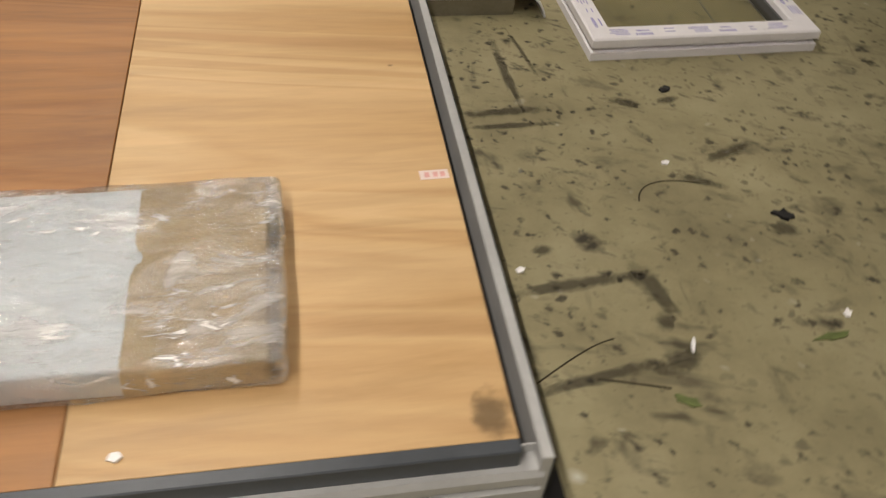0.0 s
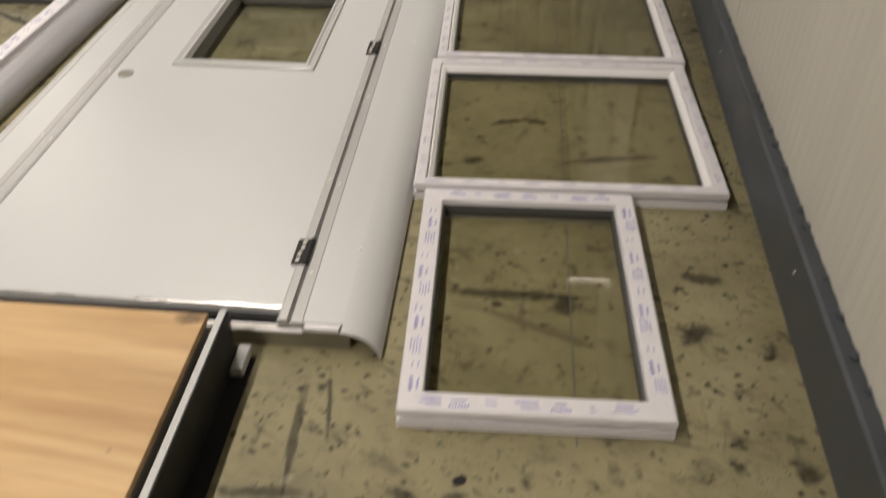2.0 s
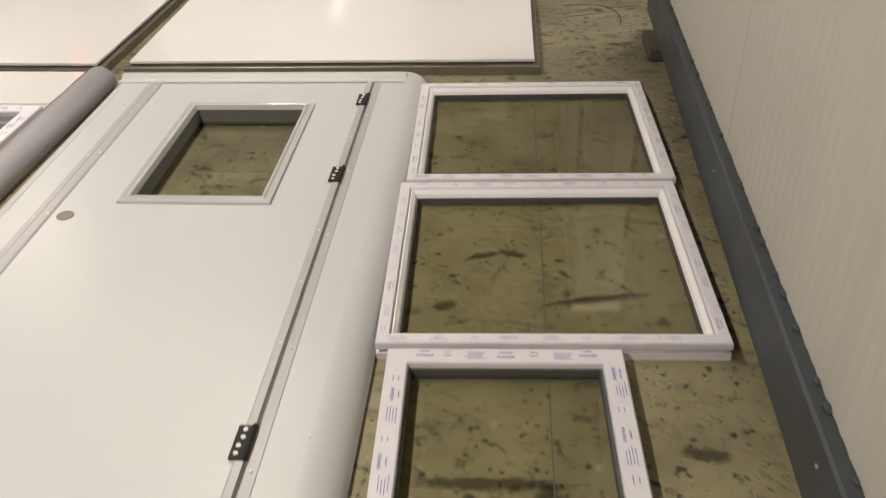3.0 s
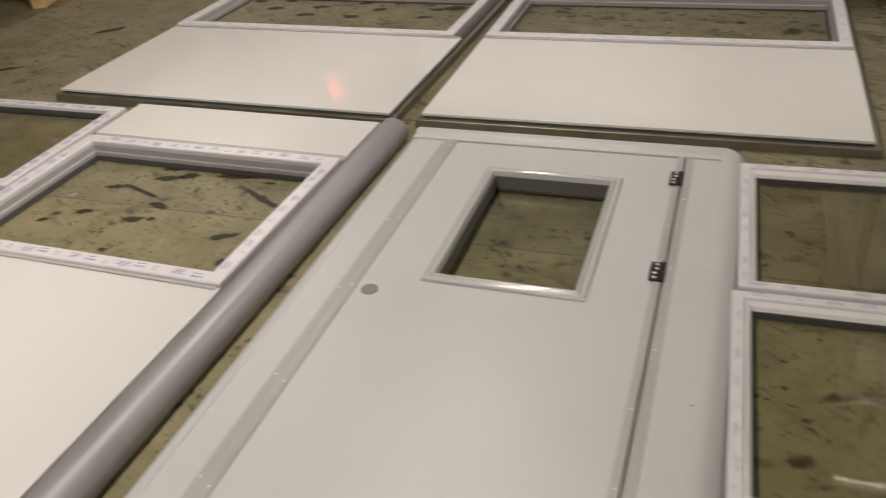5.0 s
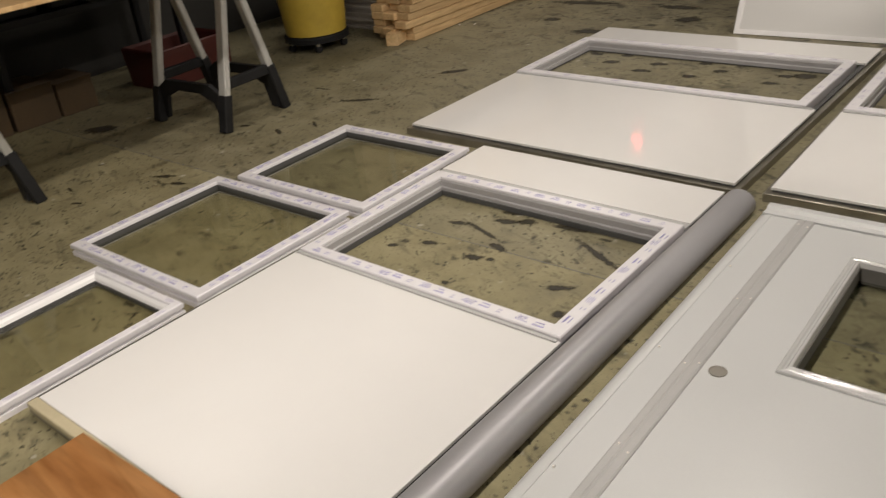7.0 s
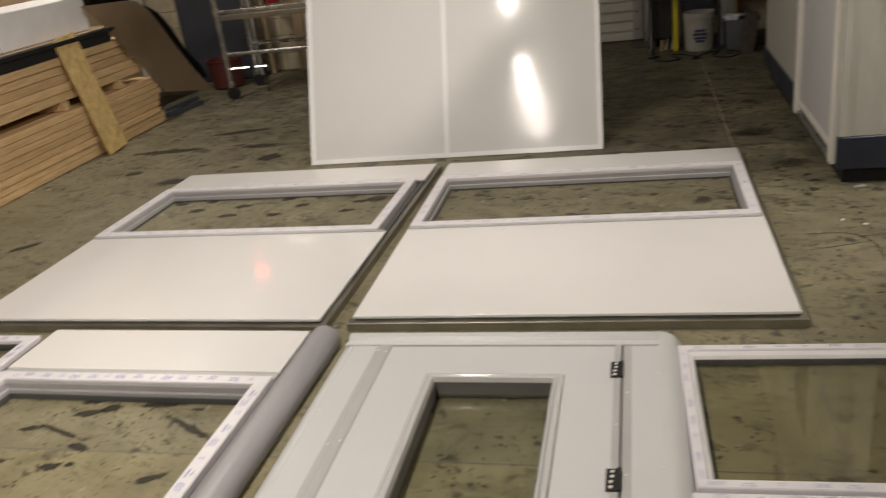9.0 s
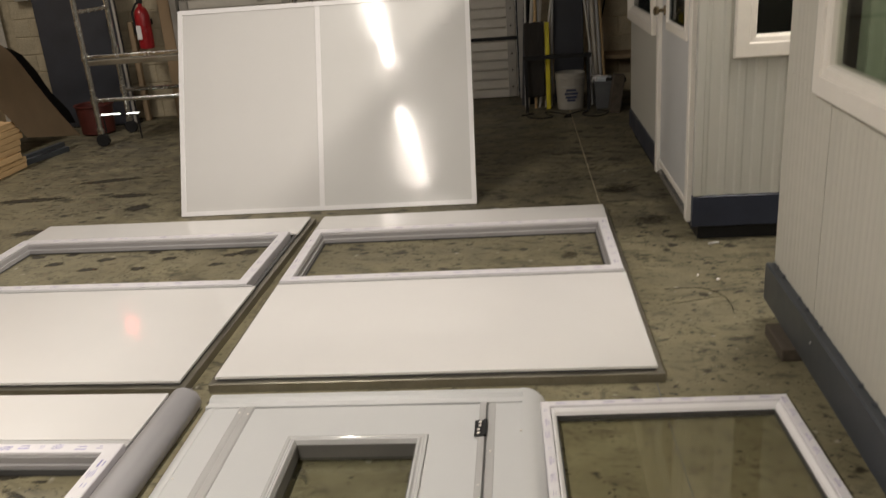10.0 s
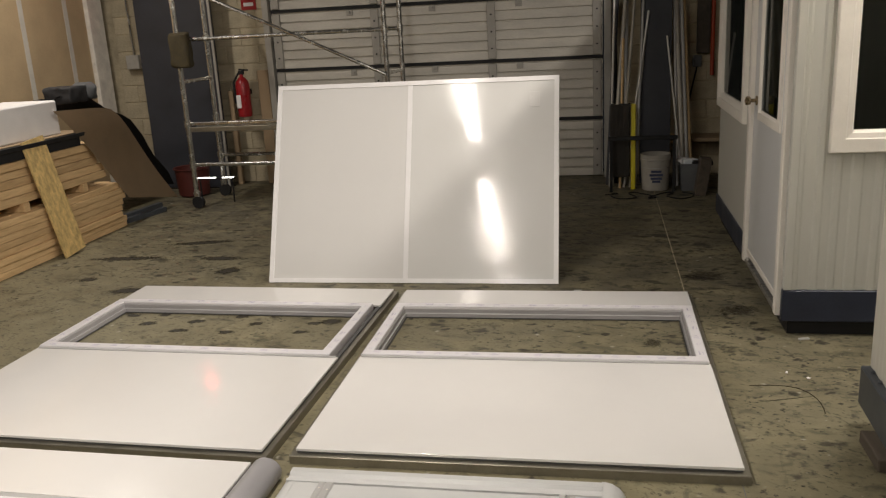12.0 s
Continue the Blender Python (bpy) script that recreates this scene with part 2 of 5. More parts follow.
def wrap_mat():
    """Clear stretch film: see-through, with fine creases, milky folds and painted glints."""
    m, nt, b = nodes_of("stretch_film")
    out = nt.nodes["Material Output"]
    v = coords(nt, (0.45, 1.25, 1), rot=(0, 0, 0.12))
    n1 = nt.nodes.new("ShaderNodeTexNoise")
    n1.noise_type = "RIDGED_MULTIFRACTAL"
    n1.inputs["Scale"].default_value, n1.inputs["Detail"].default_value, n1.inputs["Distortion"].default_value = 16, 5, 0.8
    link(nt, v, n1.inputs["Vector"])
    n2 = noise_tex(nt, coords(nt, (0.5, 1.5, 1)), 42, 5, 0.7, 1.0)
    h = mix(nt, 0.45, n1.outputs[0], n2)
    b.inputs["Base Color"].default_value = (0.92, 0.89, 0.87, 1)
    b.inputs["Roughness"].default_value = 0.2
    bump(nt, b, h, 1.0, 0.03)
    tr = nt.nodes.new("ShaderNodeBsdfTransparent")
    gl = nt.nodes.new("ShaderNodeBsdfGlossy")
    gl.inputs["Roughness"].default_value = 0.08
    link(nt, b.inputs["Normal"].links[0].from_socket, gl.inputs["Normal"])
    m1 = nt.nodes.new("ShaderNodeMixShader")
    m1.inputs[0].default_value = 0.38
    link(nt, tr.outputs[0], m1.inputs[1])
    link(nt, gl.outputs[0], m1.inputs[2])
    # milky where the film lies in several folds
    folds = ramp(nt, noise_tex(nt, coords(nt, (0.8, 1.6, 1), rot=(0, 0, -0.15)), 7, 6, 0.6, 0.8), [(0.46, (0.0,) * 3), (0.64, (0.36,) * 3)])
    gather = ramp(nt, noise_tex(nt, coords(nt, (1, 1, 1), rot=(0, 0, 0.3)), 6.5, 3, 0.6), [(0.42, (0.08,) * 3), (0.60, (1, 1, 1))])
    # clustered pale dashes paint the glints along the creases
    glints = mix(nt, 1.0, gather, ramp(nt, n2, [(0.56, (0.0,) * 3), (0.62, (0.85,) * 3)]), "MULTIPLY")
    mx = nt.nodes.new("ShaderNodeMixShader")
    link(nt, mix(nt, 1.0, folds, glints, "ADD"), mx.inputs[0])
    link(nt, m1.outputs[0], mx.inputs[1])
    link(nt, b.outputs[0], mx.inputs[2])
    link(nt, mx.outputs[0], out.inputs[0])
    return m


def stain_mat(name="oil_stain", most=0.68):
    """Rubbed-in oil and tyre marks with ragged, fading rims."""
    m, nt, b = nodes_of(name)
    out = nt.nodes["Material Output"]
    tc = nt.nodes.new("ShaderNodeTexCoord")
    mp = nt.nodes.new("ShaderNodeMapping")
    mp.inputs["Location"].default_value = (-1, -1, 0)
    mp.inputs["Scale"].default_value = (2, 2, 0)
    link(nt, tc.outputs["Generated"], mp.inputs[0])
    gr = nt.nodes.new("ShaderNodeTexGradient")
    gr.gradient_type = "SPHERICAL"
    link(nt, mp.outputs[0], gr.inputs[0])
    geo = nt.nodes.new("ShaderNodeNewGeometry")
    n = nt.nodes.new("ShaderNodeTexNoise")
    n.inputs["Scale"].default_value, n.inputs["Detail"].default_value, n.inputs["Roughness"].default_value = 30, 6, 0.7
    link(nt, geo.outputs["Position"], n.inputs["Vector"])
    add = nt.nodes.new("ShaderNodeMath")
    add.operation = "MULTIPLY_ADD"
    link(nt, gr.outputs[1], add.inputs[0])
    add.inputs[1].default_value = 0.55
    link(nt, n.outputs[0], add.inputs[2])
    b.inputs["Base Color"].default_value = (0.028, 0.023, 0.014, 1)
    b.inputs["Roughness"].default_value = 0.6
    tr = nt.nodes.new("ShaderNodeBsdfTransparent")
    mx = nt.nodes.new("ShaderNodeMixShader")
    link(nt, ramp(nt, add.outputs[0], [(0.56, (0.0,) * 3), (0.85, (most,) * 3)]), mx.inputs[0])
    link(nt, tr.outputs[0], mx.inputs[1])
    link(nt, b.outputs[0], mx.inputs[2])
    link(nt, mx.outputs[0], out.inputs[0])
    return m


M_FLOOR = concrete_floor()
M_STAIN = stain_mat("oil_stain", 0.52)
M_SCUFF = stain_mat("rubbed_dirt", 0.42)
M_TAR = stain_mat("tar_spot", 0.92)
M_SHEET = mat("white_wall_sheet", (0.735, 0.72, 0.705), 0.09, 0, 0.02, 2, 300, 0.02, spec=0.5)
M_LIP = mat("dull_white_aluminium", (0.42, 0.42, 0.415), 0.42, 0.15, 0.08, 9)
M_SHEET_GLOSS = mat("bare_gloss_sheet", (0.68, 0.675, 0.66), 0.09, 0, 0.02, 2, 300, 0.0, spec=0.6)
M_SHEET_MATT = mat("matt_film_sheet", (0.655, 0.645, 0.632), 0.55, 0, 0.02, 2, 300, 0.02, spec=0.3)
M_DOOR = mat("grey_white_door_paint", (0.555, 0.56, 0.56), 0.36, 0, 0.02, 2, 300, 0.03)
M_MOULD = mat("polished_moulding", (0.50, 0.50, 0.495), 0.14, 0, 0.02, 2, 300, 0.0)
M_TRIM = mat("grey_aluminium_trim", (0.43, 0.425, 0.42), 0.38, 0.05, 0.05, 5, 200, 0.05)
M_ALU = mat("mill_aluminium", (0.60, 0.59, 0.57), 0.30, 0.9, 0.10, 9, 160, 0.08, (1, 6, 1))
M_ALU_DARK = mat("oxidised_aluminium_channel", (0.30, 0.28, 0.23), 0.38, 0.8, 0.18, 7, 120, 0.1)
M_POST = mat("silver_corner_post", (0.36, 0.352, 0.365), 0.44, 0.35, 0.04, 3, 200, 0.03)
M_UPVC = mat("white_window_profile", (0.70, 0.68, 0.705), 0.35, 0, 0.05, 18, 200, 0.03)
M_REBATE = mat("grey_rebate_profile", (0.35, 0.34, 0.345), 0.45, 0, 0.05)
M_BEAD = mat("glossy_white_bead", (0.84, 0.825, 0.83), 0.2, 0, 0.02, 8, 200, 0.0)
M_MARK = mat("violet_print", (0.27, 0.25, 0.50), 0.5, 0, 0.35, 60, 300, 0.0)
M_MARK_PALE = mat("faded_print", (0.52, 0.49, 0.60), 0.5, 0, 0.25, 60, 300, 0.0)
M_LINER = mat("shaded_liner", (0.12, 0.115, 0.105), 0.6, 0, 0.1)
M_GASKET = mat("black_rubber", (0.07, 0.07, 0.07), 0.6, 0, 0.1)
M_GLASS = glass_mat("window_glass", (0.87, 0.868, 0.81))
M_DARKGLASS = glass_mat("tinted_glass", (0.84, 0.85, 0.82))
M_BOOTHGLASS = glass_mat("booth_glass", (0.40, 0.43, 0.40))
M_PLY = wood("pale_plywood", (0.40, 0.250, 0.110), (0.65, 0.450, 0.235), "x", 0.5, 0.8, 0.0)
M_PLY_RED = wood("red_brown_plywood", (0.090, 0.032, 0.010), (0.44, 0.215, 0.075), "x", 0.5, 0.6, 0.0)
M_LUMBER = wood("sawn_pine", (0.50, 0.31, 0.14), (0.82, 0.58, 0.31), "y", 0.7, 1.4, 0, 0.28)
M_OSB = mat("strand_board", (0.56, 0.40, 0.165), 0.6, 0, 0.5, 26, 60, 0.3, (1, 1, 0.5))
M_STEELBLUE = mat("blue_grey_steel", (0.040, 0.043, 0.054), 0.5, 0.1, 0.2, 3, 80, 0.1)
M_SKIRT = mat("dark_slate_skirt", (0.055, 0.062, 0.072), 0.42, 0.1, 0.2, 4, 90, 0.08)
M_SKIRT_BLUE = mat("navy_skirt", (0.028, 0.034, 0.055), 0.42, 0.1, 0.2, 4, 90, 0.08)
M_SIDING = mat("grey_booth_siding", (0.47, 0.465, 0.42), 0.5, 0, 0.06, 3, 120, 0.06, (3, 3, 0.5))
M_CASING = mat("white_casing", (0.78, 0.74, 0.675), 0.4, 0, 0.05, 6, 150, 0.04)
M_BLACK = mat("black_plastic", (0.014, 0.014, 0.015), 0.55, 0, 0.2, 10, 100, 0.1, spec=0.3)
M_KNOB = mat("worn_bronze", (0.34, 0.27, 0.17), 0.25, 0.9, 0.15, 20, 100, 0.05)
M_CHROME = mat("worn_chrome", (0.62, 0.60, 0.57), 0.22, 1.0, 0.1, 20, 100, 0.05)
M_HOLE = mat("bare_bore", (0.24, 0.22, 0.19), 0.6)
M_SOOT = mat("ground_in_soot", (0.055, 0.047, 0.030), 0.9, 0, 0.3, 30, 100, 0.0, spec=0.1)
M_LEG = mat("ribbed_silver_leg", (0.58, 0.57, 0.54), 0.4, 0.35, 0.1, 14, 120, 0.1)
M_DULLBAR = mat("dull_painted_bar", (0.52, 0.49, 0.43), 0.55, 0.2, 0.25, 6, 80, 0.1)
M_GREEN = mat("olive_green_scrap", (0.10, 0.125, 0.035), 0.6, 0, 0.3, 40)
M_GALV = mat("galvanised_tube", (0.56, 0.555, 0.53), 0.24, 0.95, 0.15, 14, 120, 0.1)
M_YELLOW = mat("yellow_drum_plastic", (0.52, 0.37, 0.055), 0.5, 0, 0.14, 5, 90, 0.06)
M_YELLOWTAPE = mat("yellow_level_paint", (0.65, 0.55, 0.02), 0.4, 0, 0.1)
M_RED = mat("red_enamel", (0.33, 0.015, 0.02), 0.3, 0, 0.08)
M_REDBIN = mat("dusty_red_plastic", (0.075, 0.014, 0.010), 0.55, 0, 0.25, 6)
M_TANSTRIP = mat("tan_edge_strip", (0.46, 0.40, 0.27), 0.5, 0, 0.10, 8)
M_CARD = mat("brown_cardboard", (0.30, 0.215, 0.13), 0.75, 0, 0.12, 4, 70, 0.12)
M_KRAFT = mat("kraft_paper", (0.41, 0.30, 0.150), 0.6, 0, 0.10, 7, 60, 0.1)
M_GREYPAPER = mat("pale_grey_foam", (0.66, 0.71, 0.75), 0.5, 0, 0.05, 7, 80, 0.05)
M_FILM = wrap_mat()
M_WHITEBOX = mat("white_foam_box", (0.80, 0.78, 0.78), 0.6, 0, 0.05)
M_GYPSUM = mat("tan_gypsum_board", (0.45, 0.338, 0.20), 0.85, 0, 0.14, 2, 60, 0.08)
M_TAPE = mat("joint_compound", (0.55, 0.52, 0.46), 0.85, 0, 0.10, 8, 60, 0.08)
M_WHITEPOST = mat("chipped_white_paint", (0.70, 0.66, 0.59), 0.6, 0, 0.18, 9, 60, 0.1)
M_BLOCK = mat("painted_block", (0.50, 0.43, 0.30), 0.85, 0, 0.5, 1.7, 70, 0.5, island=0.16)
M_MORTAR = mat("grey_mortar", (0.43, 0.365, 0.25), 0.9, 0, 0.35)
M_GDOOR = mat("white_steel_door_section", (0.62, 0.59, 0.53), 0.5, 0.0, 0.20, 2.2, 60, 0.08, (0.5, 1, 2.2))
M_GSTILE = mat("grey_door_stile", (0.40, 0.38, 0.345), 0.5, 0.1, 0.15, 6)
M_CEIL = mat("dusty_ceiling", (0.14, 0.135, 0.125), 0.9, 0, 0.12, 1.5, 40, 0.1)
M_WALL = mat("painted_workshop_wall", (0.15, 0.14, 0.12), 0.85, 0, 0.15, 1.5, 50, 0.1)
# west wall paint, darkened to hold the shade of its corner
M_DARKWALL = mat("shaded_wall", (0.035, 0.033, 0.03), 0.9, 0, 0.25, 1.5, 50, 0.1)
# cardboard brown with the shade under the rack mixed in
M_DARKCARD = mat("shaded_cardboard", (0.10, 0.066, 0.034), 0.8, 0, 0.2, 5, 70, 0.12)
M_BUCKET = mat("white_pail_plastic", (0.36, 0.34, 0.30), 0.45, 0, 0.12, 12)
M_PRINT = mat("blue_black_print", (0.04, 0.05, 0.10), 0.5)
M_GREYBIN = mat("grey_tote_plastic", (0.11, 0.115, 0.12), 0.5, 0, 0.2)
M_FABRIC = mat("black_tarpaulin", (0.02, 0.02, 0.022), 0.7, 0, 0.3, 10, 60, 0.3)
M_BAG = mat("olive_canvas", (0.042, 0.032, 0.013), 0.85, 0, 0.3, 20, 80, 0.3)
M_BRISTLE = mat("dark_bristle", (0.03, 0.026, 0.022), 0.9, 0, 0.4, 60, 200, 0.5)
M_TUBE = glow("bright_tube", (1.0, 0.95, 0.85), 9.0)
M_EXIT = glow("red_sign_glow", (1.0, 0.05, 0.05), 9.0)
M_STICKER = mat("white_red_sticker", (0.75, 0.62, 0.58), 0.4, 0, 0.1)
M_REDPRINT = mat("red_print", (0.68, 0.36, 0.33), 0.5)


# ---- building blocks ----
def box(bm, x0, x1, y0, y1, z0, z1, m=None):
    vs = [bm.verts.new(p) for p in ((x0, y0, z0), (x1, y0, z0), (x1, y1, z0), (x0, y1, z0), (x0, y0, z1), (x1, y0, z1), (x1, y1, z1), (x0, y1, z1))]
    for f in ((3, 2, 1, 0), (4, 5, 6, 7), (0, 1, 5, 4), (1, 2, 6, 5), (2, 3, 7, 6), (3, 0, 4, 7)):
        bm.faces.new([vs[i] for i in f])
    if m is not None:
        bmesh.ops.transform(bm, matrix=m, verts=vs)
    return vs


def boxed(x0, x1, y0, y1, z0, z1, bevel=0.0, m=None, segments=1):
    bm = bmesh.new()
    box(bm, x0, x1, y0, y1, z0, z1, m)
    if bevel:
        bmesh.ops.bevel(bm, geom=bm.edges[:], offset=bevel, segments=segments, affect="EDGES", profile=0.6)
    return bm


def tube(bm, a, b, r, r2=None, seg=12):
    a, b = Vector(a), Vector(b)
    r2 = r if r2 is None else r2
    m = Matrix.Translation((a + b) / 2) @ (b - a).to_track_quat("Z", "Y").to_matrix().to_4x4()
    bmesh.ops.create_cone(bm, cap_ends=True, segments=seg, radius1=r, radius2=r2, depth=(b - a).length, matrix=m)


def tubed(a, b, r, r2=None, seg=12):
    bm = bmesh.new()
    tube(bm, a, b, r, r2, seg)
    return bm


def lathe(profile, seg=32):
    """Turns (radius, height) pairs round z."""
    bm = bmesh.new()
    rings = [[bm.verts.new((r * math.cos(2 * math.pi * i / seg), r * math.sin(2 * math.pi * i / seg), z)) for i in range(seg)] for r, z in profile]
    for lo, hi in zip(rings, rings[1:]):
        for i in range(seg):
            bm.faces.new((lo[i], lo[(i + 1) % seg], hi[(i + 1) % seg], hi[i]))
    bm.faces.new(rings[0][::-1])
    bm.faces.new(rings[-1])
    return bm


def ring(x0, x1, y0, y1, profile):
    """A mitred frame: (inset, height) pairs, closed, swept round a rectangle."""
    bm = bmesh.new()
    loops = [[bm.verts.new(p) for p in ((x0 + d, y0 + d, z), (x1 - d, y0 + d, z), (x1 - d, y1 - d, z), (x0 + d, y1 - d, z))] for d, z in profile]
    for lo, hi in zip(loops, loops[1:] + loops[:1]):
        for i in range(4):
            bm.faces.new((lo[i], lo[(i + 1) % 4], hi[(i + 1) % 4], hi[i]))
    bmesh.ops.recalc_face_normals(bm, faces=bm.faces[:])
    return bm


def sweep(outline, a, b, axis="y"):
    """Pushes a closed outline, in the plane across axis, from a to b."""
    bm = bmesh.new()
    put = {"y": lambda u, v, w: (u, w, v), "x": lambda u, v, w: (w, u, v), "z": lambda u, v, w: (u, v, w)}[axis]
    ends = [[bm.verts.new(put(u, v, w)) for u, v in outline] for w in (a, b)]
    n = len(outline)
    for i in range(n):
        bm.faces.new((ends[0][i], ends[0][(i + 1) % n], ends[1][(i + 1) % n], ends[1][i]))
    bm.faces.new(ends[0][::-1])
    bm.faces.new(ends[1])
    bmesh.ops.recalc_face_normals(bm, faces=bm.faces[:])
    return bm


def mesh_of(name, bm, material, smooth=False):
    me = bpy.data.meshes.new(name)
    bmesh.ops.recalc_face_normals(bm, faces=bm.faces[:])
    bm.to_mesh(me)
    bm.free()
    me.materials.append(material)
    if smooth:
        me.shade_smooth()
        me.set_sharp_from_angle(angle=radians(35))
    return me


def part(name, bm, material, parent, label="", smooth=False):
    ob = new(name, mesh_of(name, bm, material, smooth))
    ob.parent = parent
    return tagged(ob, label)


def thing(name, label, category, m=None, group="", kind=""):
    ob = new(name)
    ob.empty_display_size = 0.1
    ob.matrix_world = m if m is not None else Matrix()
    return tagged(ob, label, category, group, kind)


def solid(name, bm, material, label, category, m=None, group="", kind="", smooth=False):
    ob = new(name, mesh_of(name, bm, material, smooth))
    ob.matrix_world = m if m is not None else Matrix()
    return tagged(ob, label, category, group, kind)


# ---- structure ----
XW, XE, YS, YN = -4.95, 6.0, -5.0, 11.0
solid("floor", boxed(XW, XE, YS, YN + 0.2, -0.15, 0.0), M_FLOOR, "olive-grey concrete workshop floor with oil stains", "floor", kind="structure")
solid("ceiling", boxed(XW, XE, YS, YN + 0.2, CEIL, CEIL + 0.1), M_CEIL, "dusty grey workshop ceiling", "ceiling", kind="structure")
solid("wall_south", boxed(XW, XE, YS - 0.15, YS, 0, CEIL), M_WALL, "plain painted workshop wall", "wall", kind="structure")
solid("wall_east", boxed(XE, XE + 0.15, YS, YN, 0, CEIL), M_WALL, "plain painted workshop wall", "wall", kind="structure")
solid("wall_west", boxed(XW - 0.15, XW, YS, YN, 0, CEIL), M_DARKWALL, "plain workshop wall, coloured dark for the shade behind the rack", "wall", kind="structure")
GX0, GX1, GH = -2.2, 1.55, 3.1
wall_n = thing("wall_north", "painted concrete block wall round the roller door", "wall", pose(0, 0, 0), kind="structure")
bm = bmesh.new()
box(bm, XW, GX0, YN - 0.008, YN + 0.2, 0, CEIL)
box(bm, GX1, XE, YN - 0.008, YN + 0.2, 0, CEIL)
box(bm, GX0, GX1, YN - 0.008, YN + 0.2, GH, CEIL)
part("mortar", bm, M_MORTAR, wall_n)
# saw-cut joint along the slab
solid("floor_joint", boxed(2.030, 2.0335, 1.9, 5.2, -0.01, 0.0008), M_GREYBIN, "thin dark saw-cut joint in the concrete", "floor joint", kind="structure")
solid("floor_joint", boxed(2.030, 2.0355, 5.2, 10.3, -0.01, 0.0008), M_MORTAR, "dusty pale saw-cut joint in the concrete", "floor joint", kind="structure")

solid("floor_joint", boxed(-4.2, 2.55, 3.684, 3.6875, -0.01, 0.0008), M_GREYBIN, "thin dark saw-cut joint across the concrete", "floor joint", kind="structure")

# gypsum partition on the west side
gyp = thing("partition_wall", "unpainted tan gypsum partition with white joint stripes", "wall", kind="structure")
part("gypsum_board", boxed(-4.35, -4.25, 6.6, 10.51, 0.0, CEIL), M_GYPSUM, gyp)
for gy in (7.0, 8.3, 9.42, 10.16):
    part("joint_stripe", boxed(-4.25, -4.246, gy - 0.035, gy + 0.035, 1.15, CEIL), M_TAPE, gyp, "white joint compound stripe")
part("corner_post", boxed(-4.36, -4.20, 10.51, 10.80, 0, CEIL, 0.01), M_WHITEPOST, gyp, "chipped white painted end post")


# ---- sectional roller door ----
gd = thing("garage_door", "white steel sectional roller door with grey stiles", "garage door", kind="structure")
SEC = 0.655
for k in range(5):
    z0 = 0.01 + k * SEC
    z1 = min(z0 + SEC - 0.035, GH)
    out = [(0.04, z0)]
    n = 6
    for i in range(n):
        a = z0 + (z1 - z0) * i / n
        h = (z1 - z0) / n
        out += [(0.0, a + 0.004), (0.0, a + h * 0.83), (0.030, a + h * 0.85), (0.030, a + h * 0.965)]
    out += [(0.0, z1), (0.04, z1)]
    bm = sweep([(YN - 0.08 + u, v) for u, v in out], GX0 + 0.02, GX1 - 0.02, "x")
    sec = part("door_section", bm, M_GDOOR, gd)
    for sx in (-2.12, -0.965, 0.34, 1.47):
        part("stile", boxed(sx - 0.045, sx + 0.045, YN - 0.105, YN - 0.079, z0 + 0.01, z1 - 0.01, 0.004), M_GSTILE, sec, "grey steel stile with bolts")
        for bz in (0.12, 0.30, 0.48):
            if z0 + bz < z1:
                part("bolt", tubed((sx, YN - 0.112, z0 + bz), (sx, YN - 0.104, z0 + bz), 0.010, seg=8), M_BLACK, sec)
    for hx in (-1.25, -0.31, 0.64):
        hb = part("joint_hinge", boxed(hx - 0.035, hx + 0.035, YN - 0.094, YN - 0.079, z1 - 0.07, z1 - 0.004, 0.004), M_GSTILE, sec, "grey steel joint hinge")
        part("roller_pin", tubed((hx, YN - 0.115, z1 - 0.03), (hx, YN - 0.093, z1 - 0.03), 0.012, seg=8), M_GSTILE, hb)
    part("section_joint", boxed(GX0 + 0.02, GX1 - 0.02, YN - 0.074, YN - 0.04, z1, z1 + 0.035), M_BLACK, gd, "dark gap between sections")
for sx in (GX0 - 0.03, GX1 + 0.03):
    part("track", boxed(sx - 0.035, sx + 0.035, YN - 0.13, YN - 0.02, 0, GH), M_GSTILE, gd, "grey steel guide track")


# ---- window sashes lying on the floor ----
SASH = [(0.0, 0.0), (0.0, 0.020), (0.012, 0.022), (0.012, 0.031), (0.0, 0.034), (0.0, 0.052), (0.004, 0.056), (0.050, 0.056), (0.053, 0.052), (0.055, 0.010), (0.055, 0.0)]
SASH_SLIM = [(0.0, 0.0), (0.0, 0.020), (0.012, 0.022), (0.012, 0.031), (0.0, 0.034), (0.0, 0.052), (0.003, 0.056), (0.031, 0.056), (0.034, 0.052), (0.036, 0.010), (0.036, 0.0)]


